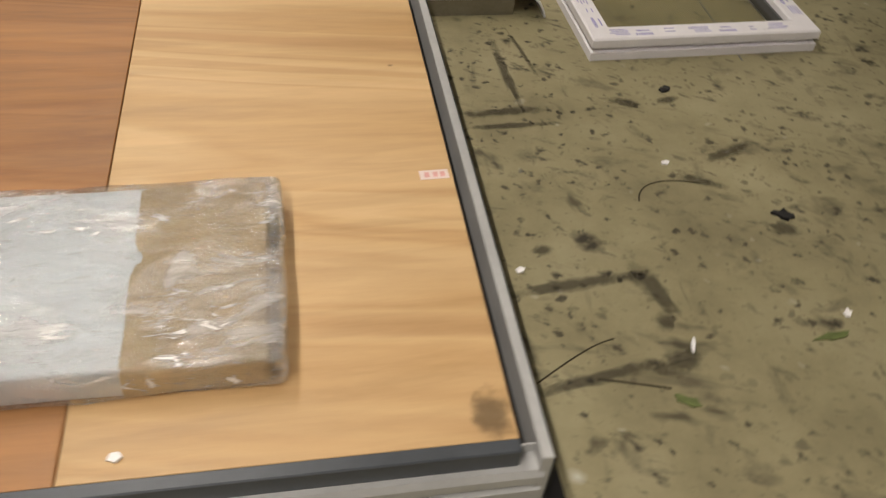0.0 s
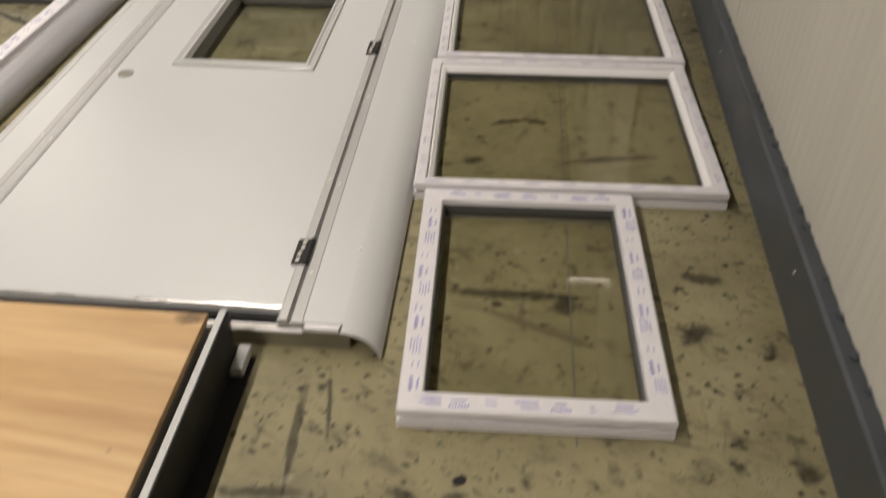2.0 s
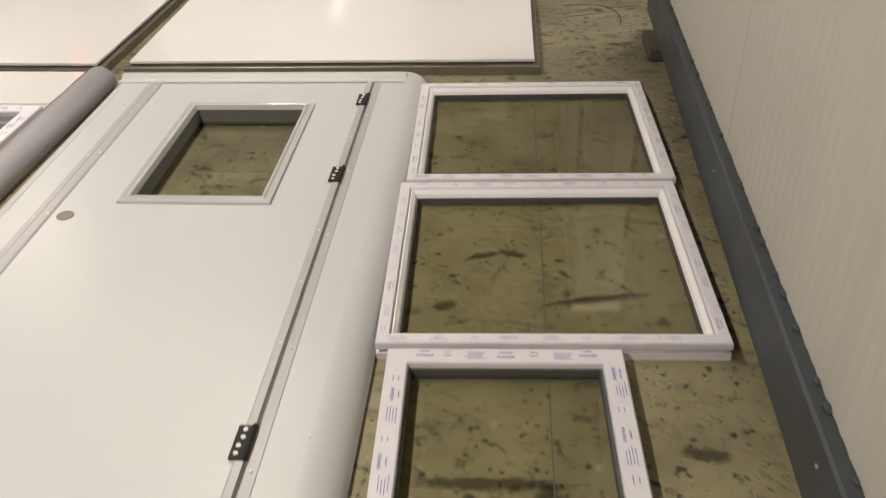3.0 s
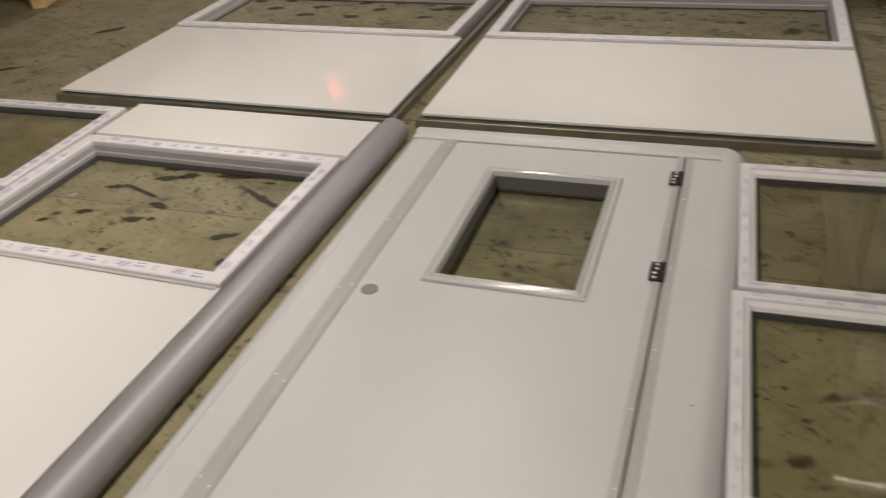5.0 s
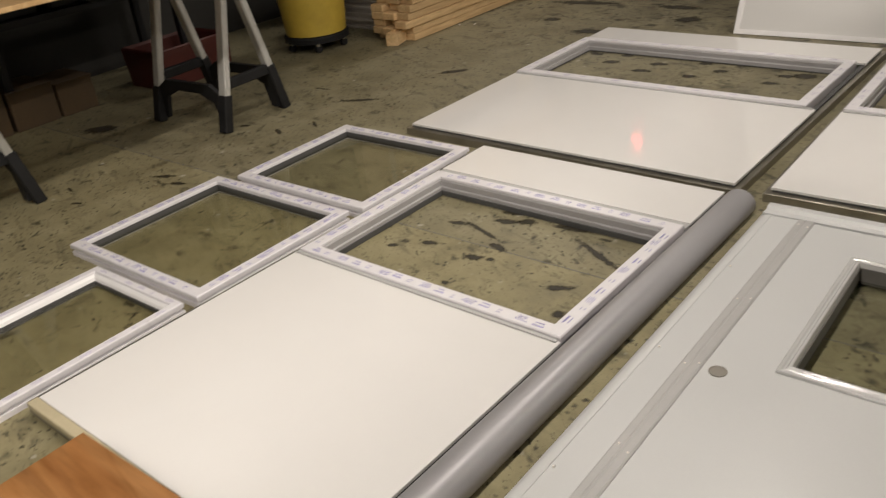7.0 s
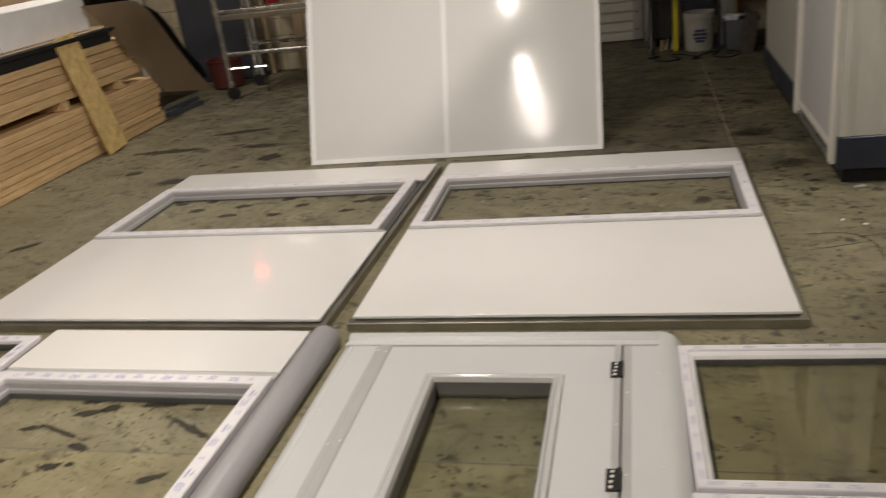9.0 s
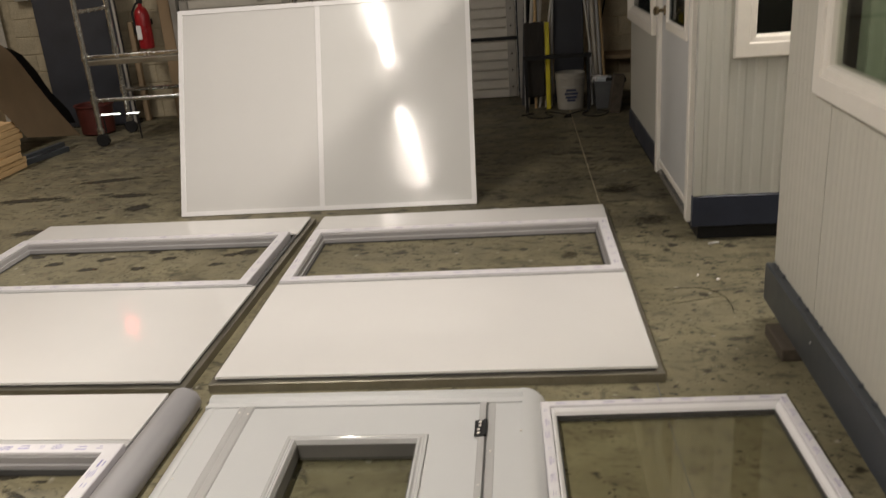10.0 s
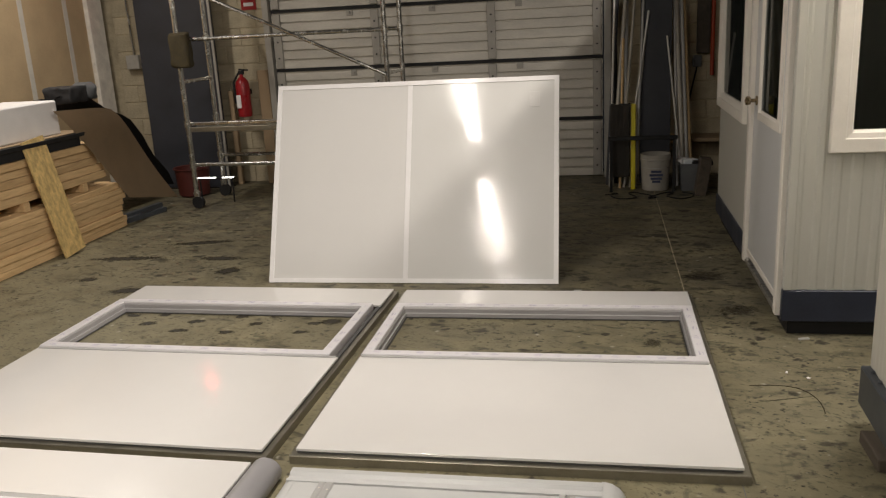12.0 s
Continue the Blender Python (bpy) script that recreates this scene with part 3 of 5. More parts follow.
def marks(x0, x1, y0, y1, z, width, seed, pitch=0.062):
    """Print on a frame's protective film: sets of fine lines and illegible words as bars."""
    rnd = random.Random(seed)
    bm = bmesh.new()

    def bar(cx, cy, along, across, along_x):
        lx, ly = (along, across) if along_x else (across, along)
        box(bm, cx - lx / 2, cx + lx / 2, cy - ly / 2, cy + ly / 2, z - 0.001, z + 0.0006)

    def group(cx, cy, along_x, k):
        if k % 3 == 0:
            # a sheaf of three or four long lines, their ends uneven
            for i in range(4):
                o = (i - 1.5) * width * 0.13
                d = rnd.uniform(-0.006, 0.006)
                bar(cx + (d if along_x else o), cy + (o if along_x else d), rnd.uniform(0.034, 0.05), 0.0021, along_x)
        elif k % 3 == 1:
            # a word: a row of short upright strokes over a thin second line
            for i in range(7):
                d = (i - 3) * 0.0062
                o = -width * 0.10
                bar(cx + (d if along_x else o), cy + (o if along_x else d), 0.0040, rnd.uniform(0.006, 0.0095), along_x)
            o = width * 0.18
            bar(cx + (0 if along_x else o), cy + (o if along_x else 0), rnd.uniform(0.02, 0.036), 0.0036, along_x)
        else:
            for i in range(2):
                o = (i - 0.5) * width * 0.24
                bar(cx + (0 if along_x else o), cy + (o if along_x else 0), rnd.uniform(0.012, 0.026), 0.0024, along_x)

    mid, k = width / 2, rnd.randrange(3)
    x = x0 + width + 0.02
    while x < x1 - width - 0.02:
        group(x, y0 + mid + rnd.uniform(-0.1, 0.1) * width, True, k)
        group(x + 0.02, y1 - mid + rnd.uniform(-0.1, 0.1) * width, True, k + 1)
        x, k = x + pitch * rnd.uniform(0.8, 1.3), k + 1
    y = y0 + width + 0.02
    while y < y1 - width - 0.02:
        group(x0 + mid + rnd.uniform(-0.1, 0.1) * width, y, False, k)
        group(x1 - mid + rnd.uniform(-0.1, 0.1) * width, y + 0.02, False, k + 2)
        y, k = y + pitch * rnd.uniform(0.8, 1.3), k + 1
    return bm


def sash(w, h, m, seed, label, beaded):
    t = thing("window_sash", label, "window", m, "loose window sashes")
    e = 0.0365 if beaded else 0.0555
    part("frame", ring(0, w, 0, h, SASH_SLIM if beaded else SASH), M_UPVC, t)
    tagged(part("film_print", marks(0, w, 0, h, 0.056, e - 0.003, seed, 0.085 if beaded else 0.058), M_MARK_PALE if beaded else M_MARK, t, "violet bars printed on protective film"), kind="stuff")
    b = 0.018 if beaded else 0.0
    if beaded:
        part("bead", ring(e, w - e, e, h - e, [(0, 0.014), (0, 0.049), (0.004, 0.050), (0.014, 0.040), (b, 0.028), (b, 0.014)]), M_BEAD, t, "white glazing bead")
    # without a bead the black ring stands taller, painting the inner wall's shade
    part("gasket", ring(e + b, w - e - b, e + b, h - e - b, [(0, 0.006), (0, 0.027 if beaded else 0.040), (0.004, 0.027 if beaded else 0.038), (0.004, 0.006)]), M_GASKET, t, "rubber gasket, raised in unbeaded sashes to paint the inner shade")
    pane = part("pane", boxed(e + 0.0005, w - e - 0.0005, e + 0.0005, h - e - 0.0005, 0.017, 0.022), M_GLASS, t, "clear glass")
    pane.visible_shadow = False
    return t


LBL = "white window sash with violet printed film on the concrete"
sash(0.572, 0.796, pose(1.659, 1.918, 0, 0, 0, 1.5), 1, "smaller " + LBL, 0)
sash(0.878, 0.790, pose(1.603, 2.733, 0, 0, 0, 1.5), 2, LBL, 1)
sash(0.876, 0.778, pose(1.597, 3.545, 0, 0, 0, 1.3), 3, LBL, 1)
sash(0.585, 0.800, pose(-1.825, 1.93, 0, 0, 0, 0.0), 4, "smaller " + LBL, 1)
sash(0.912, 0.815, pose(-2.135, 2.779, 0, 0, 0, 0.0), 5, LBL, 0)
sash(0.865, 0.780, pose(-2.045, 3.640, 0, 0, 0, 0.0), 6, LBL, 0)


# ---- wall panels with window openings, lying on the floor ----
def panel_with_window(w, h, t, sill, head, left, right, m, label, seed, glazed=False, inset=0.002, printed=False, gap=0.004):
    p = thing("wall_panel", label, "wall panel", m, "booth wall panels on the floor")
    # sheet below and above the window
    part("lower_sheet", boxed(inset, w - 0.002, 0.002, sill, t - 0.012, t, 0.001), M_SHEET, p)
    part("upper_sheet", boxed(inset, w - 0.002, head, h - 0.002, t - 0.012, t, 0.001), M_SHEET, p)
    # channel round the edge
    part("edge_channel", ring(0, w, 0, h, [(-0.022, 0), (-0.022, t * 0.60), (-0.019, t * 0.64), (0.018, t * 0.64), (0.018, 0)]), M_ALU_DARK, p, "dull aluminium edge channel")
    part("edge_core", ring(0, w, 0, h, [(0.006, t * 0.65), (0.006, t - 0.0125), (0.03, t - 0.0125), (0.03, t * 0.65)]), M_GASKET, p, "dark recessed panel core")
    # window frame set in the panel
    lip = 0.024 if printed else 0.008
    fx0, fx1, fy0, fy1 = left, w - right, sill + 0.004, head - gap
    prof = [(0, 0.002), (0, t + 0.010), (0.004, t + 0.014), (0.054, t + 0.014), (0.057, t + 0.011), (0.057, 0.002)]
    fr = part("window_frame", ring(fx0, fx1, fy0, fy1, prof), M_UPVC, p, "white window frame with violet printed film")
    tagged(part("film_print", marks(fx0, fx1, fy0, fy1, t + 0.014, 0.056, seed, 0.07 if printed else 0.11), M_MARK if printed else M_MARK_PALE, fr), kind="stuff")
    part("rebate", ring(fx0 + 0.0572, fx1 - 0.0572, fy0 + 0.0572, fy1 - 0.0572, [(0, 0.002), (0, t + 0.004), (0.006, t - 0.004), (0.006, t - 0.028), (0.014, t - 0.032), (0.014, 0.002)]), M_REBATE, fr, "grey inner rebate")
    part("gasket", ring(fx0 + 0.0715, fx1 - 0.0715, fy0 + 0.0715, fy1 - 0.0715, [(0, 0.002), (0, lip), (0.006, lip), (0.006, 0.002)]), M_GASKET, fr)
    part("sill_trim", boxed(inset + 0.01, w - 0.012, sill - 0.014, sill + 0.003, t, t + 0.006, 0.002), M_TRIM, p, "grey trim strip under the frame")
    if gap > 0.01:
        part("head_trim", boxed(inset, w - 0.004, head - gap + 0.001, head - 0.001, t - 0.02, t - 0.004, 0.001), M_TRIM, p, "grey trim strip above the frame")
    if glazed:
        g = part("pane", boxed(fx0 + 0.078, fx1 - 0.078, fy0 + 0.078, fy1 - 0.078, 0.012, 0.017), M_GLASS, p, "clear glass")
        g.visible_shadow = False
    for sx in (0.15, 0.5, 0.85):
        part("rivet", tubed((w * sx, -0.004, t * 0.55), (w * sx, -0.004, t * 0.55 + 0.003), 0.004, seg=8), M_CHROME, p)
    return p


panel_with_window(1.78, 2.105, 0.06, 0.985, 1.812, 0.008, 0.008, pose(0.262, 4.557, 0, 0, 0, 0.2), "white booth wall panel with a wide window frame, lying on the concrete", 11)
panel_with_window(1.81, 2.14, 0.06, 0.99, 1.822, 0.008, 0.05, pose(-1.685, 4.572, 0, 0, 0, -1.2), "white booth wall panel with a wide open window frame, lying on the concrete", 12)

# panel with a rounded corner post
P_M = pose(-1.178, 2.12, 0, 0, 0, -1.1)
P = panel_with_window(1.262, 2.325, 0.07, 1.085, 2.003, 0.044, 0.006, P_M, "white booth corner panel with open window frame and rounded silver post, on the concrete", 13, False, 0.030, True, 0.046)


post = [(1.262 + 0.062 + 0.064 * math.cos(radians(a)), 0.036 + 0.058 * math.sin(radians(a))) for a in range(-35, 176, 14)]
post += [(1.262, 0.05), (1.262, 0.0), (1.37, 0.0)]
part("corner_post", sweep(post, -0.01, 2.325), M_POST, P, "rounded silver aluminium corner post", True)
part("bottom_timber", boxed(0.02, 1.25, -0.035, 0.0015, 0.042, 0.068, 0.002), M_TANSTRIP, P, "tan strip along the bottom edge")

# ---- door panel ----
K = thing("door_panel", "grey-white booth door in its frame with a square vision opening, lying on the concrete", "door")
T = 0.072
KX0, KX1, KY0, KY1 = 0.36, 1.535, 2.125, 4.39
DX0, DX1, DY0, DY1 = 0.517, 1.368, 2.178, 4.285
WX0, WX1, WY0, WY1 = 0.698, 1.192, 3.348, 4.084
# leaf in four pieces round the vision opening
bm = bmesh.new()
D_IN = 0.035
for a in ((DX0, WX0 + D_IN, DY0, DY1), (WX1 - D_IN, DX1, DY0, DY1), (WX0 + D_IN, WX1 - D_IN, DY0, WY0 + D_IN), (WX0 + D_IN, WX1 - D_IN, WY1 - D_IN, DY1)):
    box(bm, a[0], a[1], a[2], a[3], 0.012, T)
bmesh.ops.remove_doubles(bm, verts=bm.verts[:], dist=0.0001)
leaf = part("door_leaf", bm, M_DOOR, K)
part("vision_frame", ring(WX0, WX1, WY0, WY1, [(0, T - 0.002), (0, T + 0.007), (0.002, T + 0.010), (0.010, T + 0.010), (0.014, T + 0.006), (0.020, T + 0.007), (0.026, T + 0.014), (0.033, T + 0.013), (0.038, T - 0.002), (0.038, 0.012), (0.0345, 0.012), (0.0345, T - 0.002)]), M_MOULD, leaf, "raised moulding round the vision opening")
part("lock_bore", lathe([(0.026, T - 0.001), (0.0265, T + 0.0025), (0.024, T + 0.003), (0.021, T + 0.0012), (0.0205, T + 0.001)], 28), M_HOLE, leaf, "bare round lock bore")
bpy.data.objects["lock_bore"].location = (0.563, 3.274, 0)
part("edge_lip", boxed(DX0 + 0.02, DX1, DY0 - 0.002, DY0 + 0.006, T, T + 0.002, 0.0008), M_ALU, leaf, "bright bottom edge of the leaf")
part("bottom_sweep", boxed(DX0, DX1, DY0 - 0.022, DY0 - 0.004, 0.012, T - 0.016), M_BLACK, leaf, "black bottom seal")
# liner added to put the shade of the opening's walls into colour
part("vision_liner", ring(WX0 + 0.0385, WX1 - 0.0385, WY0 + 0.0385, WY1 - 0.0385, [(0, 0.010), (0, T - 0.004), (0.003, T - 0.004), (0.003, 0.010)]), M_LINER, leaf, "added opening liner, dark grey for the shade on its walls")
vg = part("vision_pane", boxed(WX0 + 0.042, WX1 - 0.042, WY0 + 0.042, WY1 - 0.042, 0.014, 0.020), M_DARKGLASS, leaf, "tinted glass")
vg.visible_shadow = False
# frame
part("bottom_rail", boxed(0.44, 1.42, KY0, KY0 + 0.022, 0.043, T - 0.018, 0.003), M_UPVC, K, "white bottom rail")
part("head", sweep([(KY1 - 0.10, 0), (KY1, 0), (KY1 + 0.004, 0.05), (KY1 - 0.004, 0.075), (KY1 - 0.02, 0.086), (KY1 - 0.05, 0.086), (KY1 - 0.062, 0.074), (KY1 - 0.082, 0.074), (KY1 - 0.09, 0.080), (KY1 - 0.10, 0.078)], 0.325, 1.516, "x"), M_DOOR, K, "rounded head profile", True)
part("lock_stile", boxed(0.355, 0.456, KY0, KY1 - 0.10, 0.01, T), M_DOOR, K)
part("lock_strip", sweep([(0.457, 0.02), (0.457, T + 0.002), (0.461, T + 0.005), (0.479, T + 0.005), (0.482, T + 0.003), (0.486, T + 0.003), (0.489, T + 0.005), (0.510, T + 0.005), (0.516, T + 0.001), (0.516, 0.02)], KY0 + 0.01, KY1 - 0.10), M_TRIM, K, "grey stop strip beside the leaf")
part("hinge_strip", sweep([(1.362, 0.02), (1.362, T + 0.004), (1.367, T + 0.006), (1.384, T + 0.006), (1.387, T - 0.008), (1.3905, T - 0.008), (1.3915, T + 0.005), (1.392, T + 0.005), (1.392, 0.02)], KY0 + 0.010, KY1 - 0.10), M_TRIM, K, "grey grooved hinge strip")
part("stile_cover", boxed(1.3925, 1.4195, KY0 + 0.008, KY1 - 0.10, 0.02, T + 0.002, 0.001), M_TRIM, K, "grey cover strip beside the hinges")
part("hinge_stile", boxed(1.4195, 1.514, KY0 + 0.012, KY1 - 0.10, 0.01, T), M_DOOR, K)
part("bright_end_cap", boxed(1.425, 1.505, KY0 - 0.004, KY0 + 0.012, T - 0.014, T - 0.004), M_UPVC, K, "white end strip")
lp = [(0.30 + 0.06 - 0.062 * math.sin(radians(a)), 0.012 + 0.062 * math.cos(radians(a))) for a in range(0, 100, 10)]
part("left_post", sweep(lp + [(0.298, 0.0), (0.36, 0.0)], KY0, KY1 + 0.002), M_DOOR, K, "rounded grey-white edge post", True)
rp = [(1.512 + 0.09 * math.sin(radians(a)), -0.008 + 0.084 * math.cos(radians(a))) for a in range(0, 86, 8)]
rp2 = [(1.512 + 0.086 * math.sin(radians(a)), -0.012 + 0.084 * math.cos(radians(a))) for a in range(80, -1, -8)]
part("right_post", sweep(rp + rp2, KY0 - 0.02, KY1 + 0.002), M_DOOR, K, "rounded grey-white corner post", True)
part("post_core", boxed(1.44, 1.52, KY0 + 0.04, KY1 - 0.01, 0.0, T - 0.012), M_ALU_DARK, K)
part("bottom_channel", boxed(0.40, 1.525, KY0 + 0.006, KY0 + 0.012, 0.0, 0.055), M_ALU_DARK, K, "dull aluminium bottom channel")
for hy in (4.115, 3.532, 2.375):
    hg = part("hinge", boxed(1.350, 1.392, hy - 0.048, hy + 0.048, T + 0.005, T + 0.010, 0.001), M_BLACK, K, "black butt hinge with bright screws")
    part("knuckle", tubed((1.386, hy - 0.048, T + 0.010), (1.386, hy + 0.048, T + 0.010), 0.006), M_BLACK, hg)
    for dy in (-0.034, -0.012, 0.012, 0.034):
        part("screw", tubed((1.364 + 0.004 * (dy > 0), hy + dy, T + 0.009), (1.364 + 0.004 * (dy > 0), hy + dy, T + 0.0125), 0.0055, seg=10), M_CASING, hg)
rv = bmesh.new()
tube(rv, (0, 0, 0), (0, 0, 0.003), 0.0042, 0.003, 8)
rivet_mesh = mesh_of("rivet", rv, M_CASING)
for rx, ys in ((0.470, (2.5, 2.86, 3.26, 3.66, 4.25)), (0.505, (2.48, 2.84, 3.28, 3.68, 4.24)), (1.375, (2.7, 2.95, 3.2, 3.8)), (1.406, (2.3, 2.68, 3.18, 3.56, 3.98)), (0.372, (2.7, 3.3, 3.85)), (1.508, (2.4, 3.0, 3.6, 4.1))):
    for y in ys:
        o = new("rivet", rivet_mesh)
        o.location, o.parent = (rx, y, T + 0.004), K


# ---- timber-decked platform ----
PLAT = thing("floor_platform", "plywood-decked booth floor in an aluminium edge frame, on the concrete", "platform")
PX0, PX1, PY0, PY1, PZ = -0.75, 1.236, 0.875, 2.068, 0.148
part("deck_sheet", boxed(0.692, PX1, PY0, PY1, PZ - 0.018, PZ, 0.0015), M_PLY, PLAT, "pale figured plywood sheet")
part("deck_sheet", boxed(PX0, 0.690, PY0, PY1, PZ - 0.018, PZ - 0.0008, 0.0015), M_PLY_RED, PLAT, "red-brown plywood sheet")
part("core", boxed(PX0, PX1 - 0.003, PY0 + 0.01, PY1 - 0.01, 0.0, PZ - 0.018), M_ALU_DARK, PLAT)
e = PX1
part("groove_floor", boxed(e, e + 0.0215, PY0 - 0.02, PY1 + 0.01, 0.0, 0.085), M_GASKET, PLAT, "dark groove beside the deck")
part("side_lip", boxed(e + 0.022, e + 0.038, PY0 - 0.03, PY1 + 0.018, 0.0, 0.147, 0.0015), M_LIP, PLAT, "pale aluminium lip round the deck")
# black paints the shaded side; the flange paints the shadow at its foot
part("side_profile", sweep([(e + 0.0385, 0.0), (e + 0.080, 0.0), (e + 0.080, 0.006), (e + 0.041, 0.008), (e + 0.041, 0.142), (e + 0.0385, 0.144)], PY0 - 0.03, PY1 + 0.015), M_BLACK, PLAT, "side profile, black for its shade, with flange for its floor shadow")
part("front_profile", sweep([(PY0, 0.0), (PY0 - 0.034, 0.0), (PY0 - 0.034, 0.075), (PY0 - 0.026, 0.08), (PY0 - 0.026, 0.088), (PY0 - 0.034, 0.092), (PY0 - 0.034, 0.108), (PY0 - 0.028, 0.117), (PY0 - 0.002, 0.117), (PY0 - 0.002, 0.135), (PY0, 0.135)], PX0, e + 0.03, "x"), M_LIP, PLAT, "ribbed aluminium front profile")
part("front_cap", boxed(PX0, e, PY0 - 0.020, PY0 - 0.0005, 0.114, PZ + 0.003, 0.002), M_SKIRT, PLAT, "dark grey edge strip")
part("corner_bracket", boxed(e + 0.042, e + 0.072, PY1 - 0.05, PY1 + 0.03, 0.0065, 0.03, 0.003), M_LIP, PLAT, "grey corner bracket")
st = thing("sticker", "small white and red sticker on the plywood deck", "sticker", pose(1.205, 1.378, PZ + 0.0003, 0, 0, 2))
part("paper", boxed(-0.024, 0.024, -0.011, 0.011, 0, 0.0006), M_STICKER, st)
for dx in (-0.012, 0.002, 0.014):
    part("print_bar", boxed(dx - 0.004, dx + 0.004, -0.006, 0.006, 0.0006, 0.0009), M_REDPRINT, st)

SCUFFS = [(1.212, 0.915, 0.024, 0.036, 0.2), (1.205, 2.045, 0.030, 0.018, 0.1), (1.17, 1.70, 0.006, 0.003, 0.2)]

# stretch-wrapped package on the deck
PK = thing("wrapped_package", "flat grey and kraft parcel in clear stretch film on the deck", "package", pose(0, 0, PZ))


def soft_block(x0, x1, y0, y1, z0, z1, cuts, wobble, bev, seed):
    bm = boxed(x0, x1, y0, y1, z0, z1, bev, None, 3)
    bmesh.ops.subdivide_edges(bm, edges=[ed for ed in bm.edges if ed.calc_length() > 0.06], cuts=cuts, use_grid_fill=True)
    for v in bm.verts:
        n = noise.noise_vector(v.co * 14 + Vector((seed, 0, 0)))
        v.co += n * wobble
        if v.co.z < z0:
            v.co.z = z0
    return bm


part("foam_sheet", soft_block(0.18, 0.775, 0.990, 1.320, 0.0, 0.053, 6, 0.002, 0.006, 1), M_GREYPAPER, PK, "pale grey foam sheet", True)
part("kraft_end", soft_block(0.755, 0.938, 0.988, 1.322, 0.0, 0.055, 6, 0.004, 0.010, 2), M_KRAFT, PK, "kraft paper end", True)
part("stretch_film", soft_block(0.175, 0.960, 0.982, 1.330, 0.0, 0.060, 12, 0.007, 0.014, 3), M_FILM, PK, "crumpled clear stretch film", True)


# ---- leaning roof panel ----
LEAN_A = math.degrees(math.atan2(0.56, 1.327))
RB = thing("roof_panel", "large white two-sheet panel leaning back, one half under matt film", "panel", pose(-0.832, 6.985, 0.0, -LEAN_A, 0, 0.1))
BW, BH = 2.06, 1.455
part("film_half", boxed(0.03, 0.999, -0.004, 0.02, 0.03, BH - 0.03), M_SHEET_MATT, RB, "matt protective film over white sheet")
part("gloss_half", boxed(1.003, BW - 0.03, -0.004, 0.02, 0.03, BH - 0.03), M_SHEET_GLOSS, RB, "bare glossy white sheet")
part("seam_strip", boxed(0.984, 1.019, -0.008, -0.0045, 0.03, BH - 0.03, 0.0015), M_BEAD, RB, "white seam strip")
fr_bm = ring(0, BW, 0, BH, [(0, -0.05), (0, 0.012), (0.032, 0.012), (0.032, -0.05)])
bmesh.ops.rotate(fr_bm, verts=fr_bm.verts[:], cent=(0, 0, 0), matrix=Matrix.Rotation(radians(90), 3, "X"))
part("edge_frame", fr_bm, M_BEAD, RB, "white edge frame")
part("back_sheet", boxed(0.03, BW - 0.03, 0.021, 0.048, 0.03, BH - 0.03), M_WHITEBOX, RB)
tp = soft_block(1.855, 1.925, -0.009, -0.0045, BH - 0.22, BH - 0.11, 3, 0.006, 0.001, 41)
part("tape_patch", tp, M_SHEET_MATT, RB, "small torn patch of white tape")


# ---- ceiling fittings ----
for sx, sy in STRIPS:
    f = thing("strip_fitting", "white fluorescent strip fitting hung under the ceiling", "ceiling light", pose(sx, sy, 0), "ceiling strip lights")
    half_run = 0.92 if sx > -1 else 0.62
    part("housing", boxed(-0.09, 0.09, -half_run, half_run, 3.405, 3.46, 0.006), M_CASING, f)
    for dy in (-0.5, 0.5):
        part("hanger", tubed((0, dy, 3.455), (0, dy, CEIL), 0.005, seg=8), M_GALV, f)
f = thing("work_light", "short bright tube light hung on two thin rods", "light", pose(2.54, 5.42, 0))
part("tube", tubed((-0.17, 0, 2.6), (0.17, 0, 2.6), 0.006), M_TUBE, f)
part("reflector", boxed(-0.18, 0.18, -0.03, 0.03, 2.616, 2.625), M_CASING, f)
for dx in (-0.15, 0.15):
    part("rod", tubed((dx, 0, 2.62), (dx, 0, CEIL), 0.004, seg=8), M_GALV, f)
f = thing("warning_light", "small glowing red lamp on the steel door", "light", pose(-3.34, 10.58, 2.59))
part("lens", boxed(-0.07, 0.07, -0.02, 0.02, -0.055, 0.055, 0.01), M_EXIT, f)
part("housing", boxed(-0.085, 0.085, 0.0205, 0.042, -0.07, 0.07, 0.004), M_BLACK, f)


M_OLDWOOD = wood("weathered_timber", (0.045, 0.036, 0.026), (0.10, 0.08, 0.06), "y", 0.8, 1.5)


# ---- booths along the east side ----
def ribs(u0, u1, pitch, depth, edge=0.012):
    """Outline points of ribbed sheet from u0 to u1: pairs of narrow ridges."""
    pts, u, k = [], u0, 0
    while u < u1 - pitch:
        w = pitch * (0.42 if k % 3 else 0.62)
        pts += [(u, 0), (u + edge, -depth), (u + w, -depth), (u + w + edge, 0)]
        u += pitch * (1.0 if k % 3 else 1.35)
        k += 1
    return pts + [(u1, 0)]


def ribbed_panel(axis, u0, u1, z0, z1, at, pitch, depth, thick=0.03):
    """A ribbed sheet whose face looks to -x ("x") or -y ("y")."""
    out = ribs(u0, u1, pitch, depth) + [(u1, thick), (u0, thick)]
    pts = [(at + d, u) for u, d in out] if axis == "x" else [(u, at + d) for u, d in out]
    return sweep(pts, z0, z1, "z")


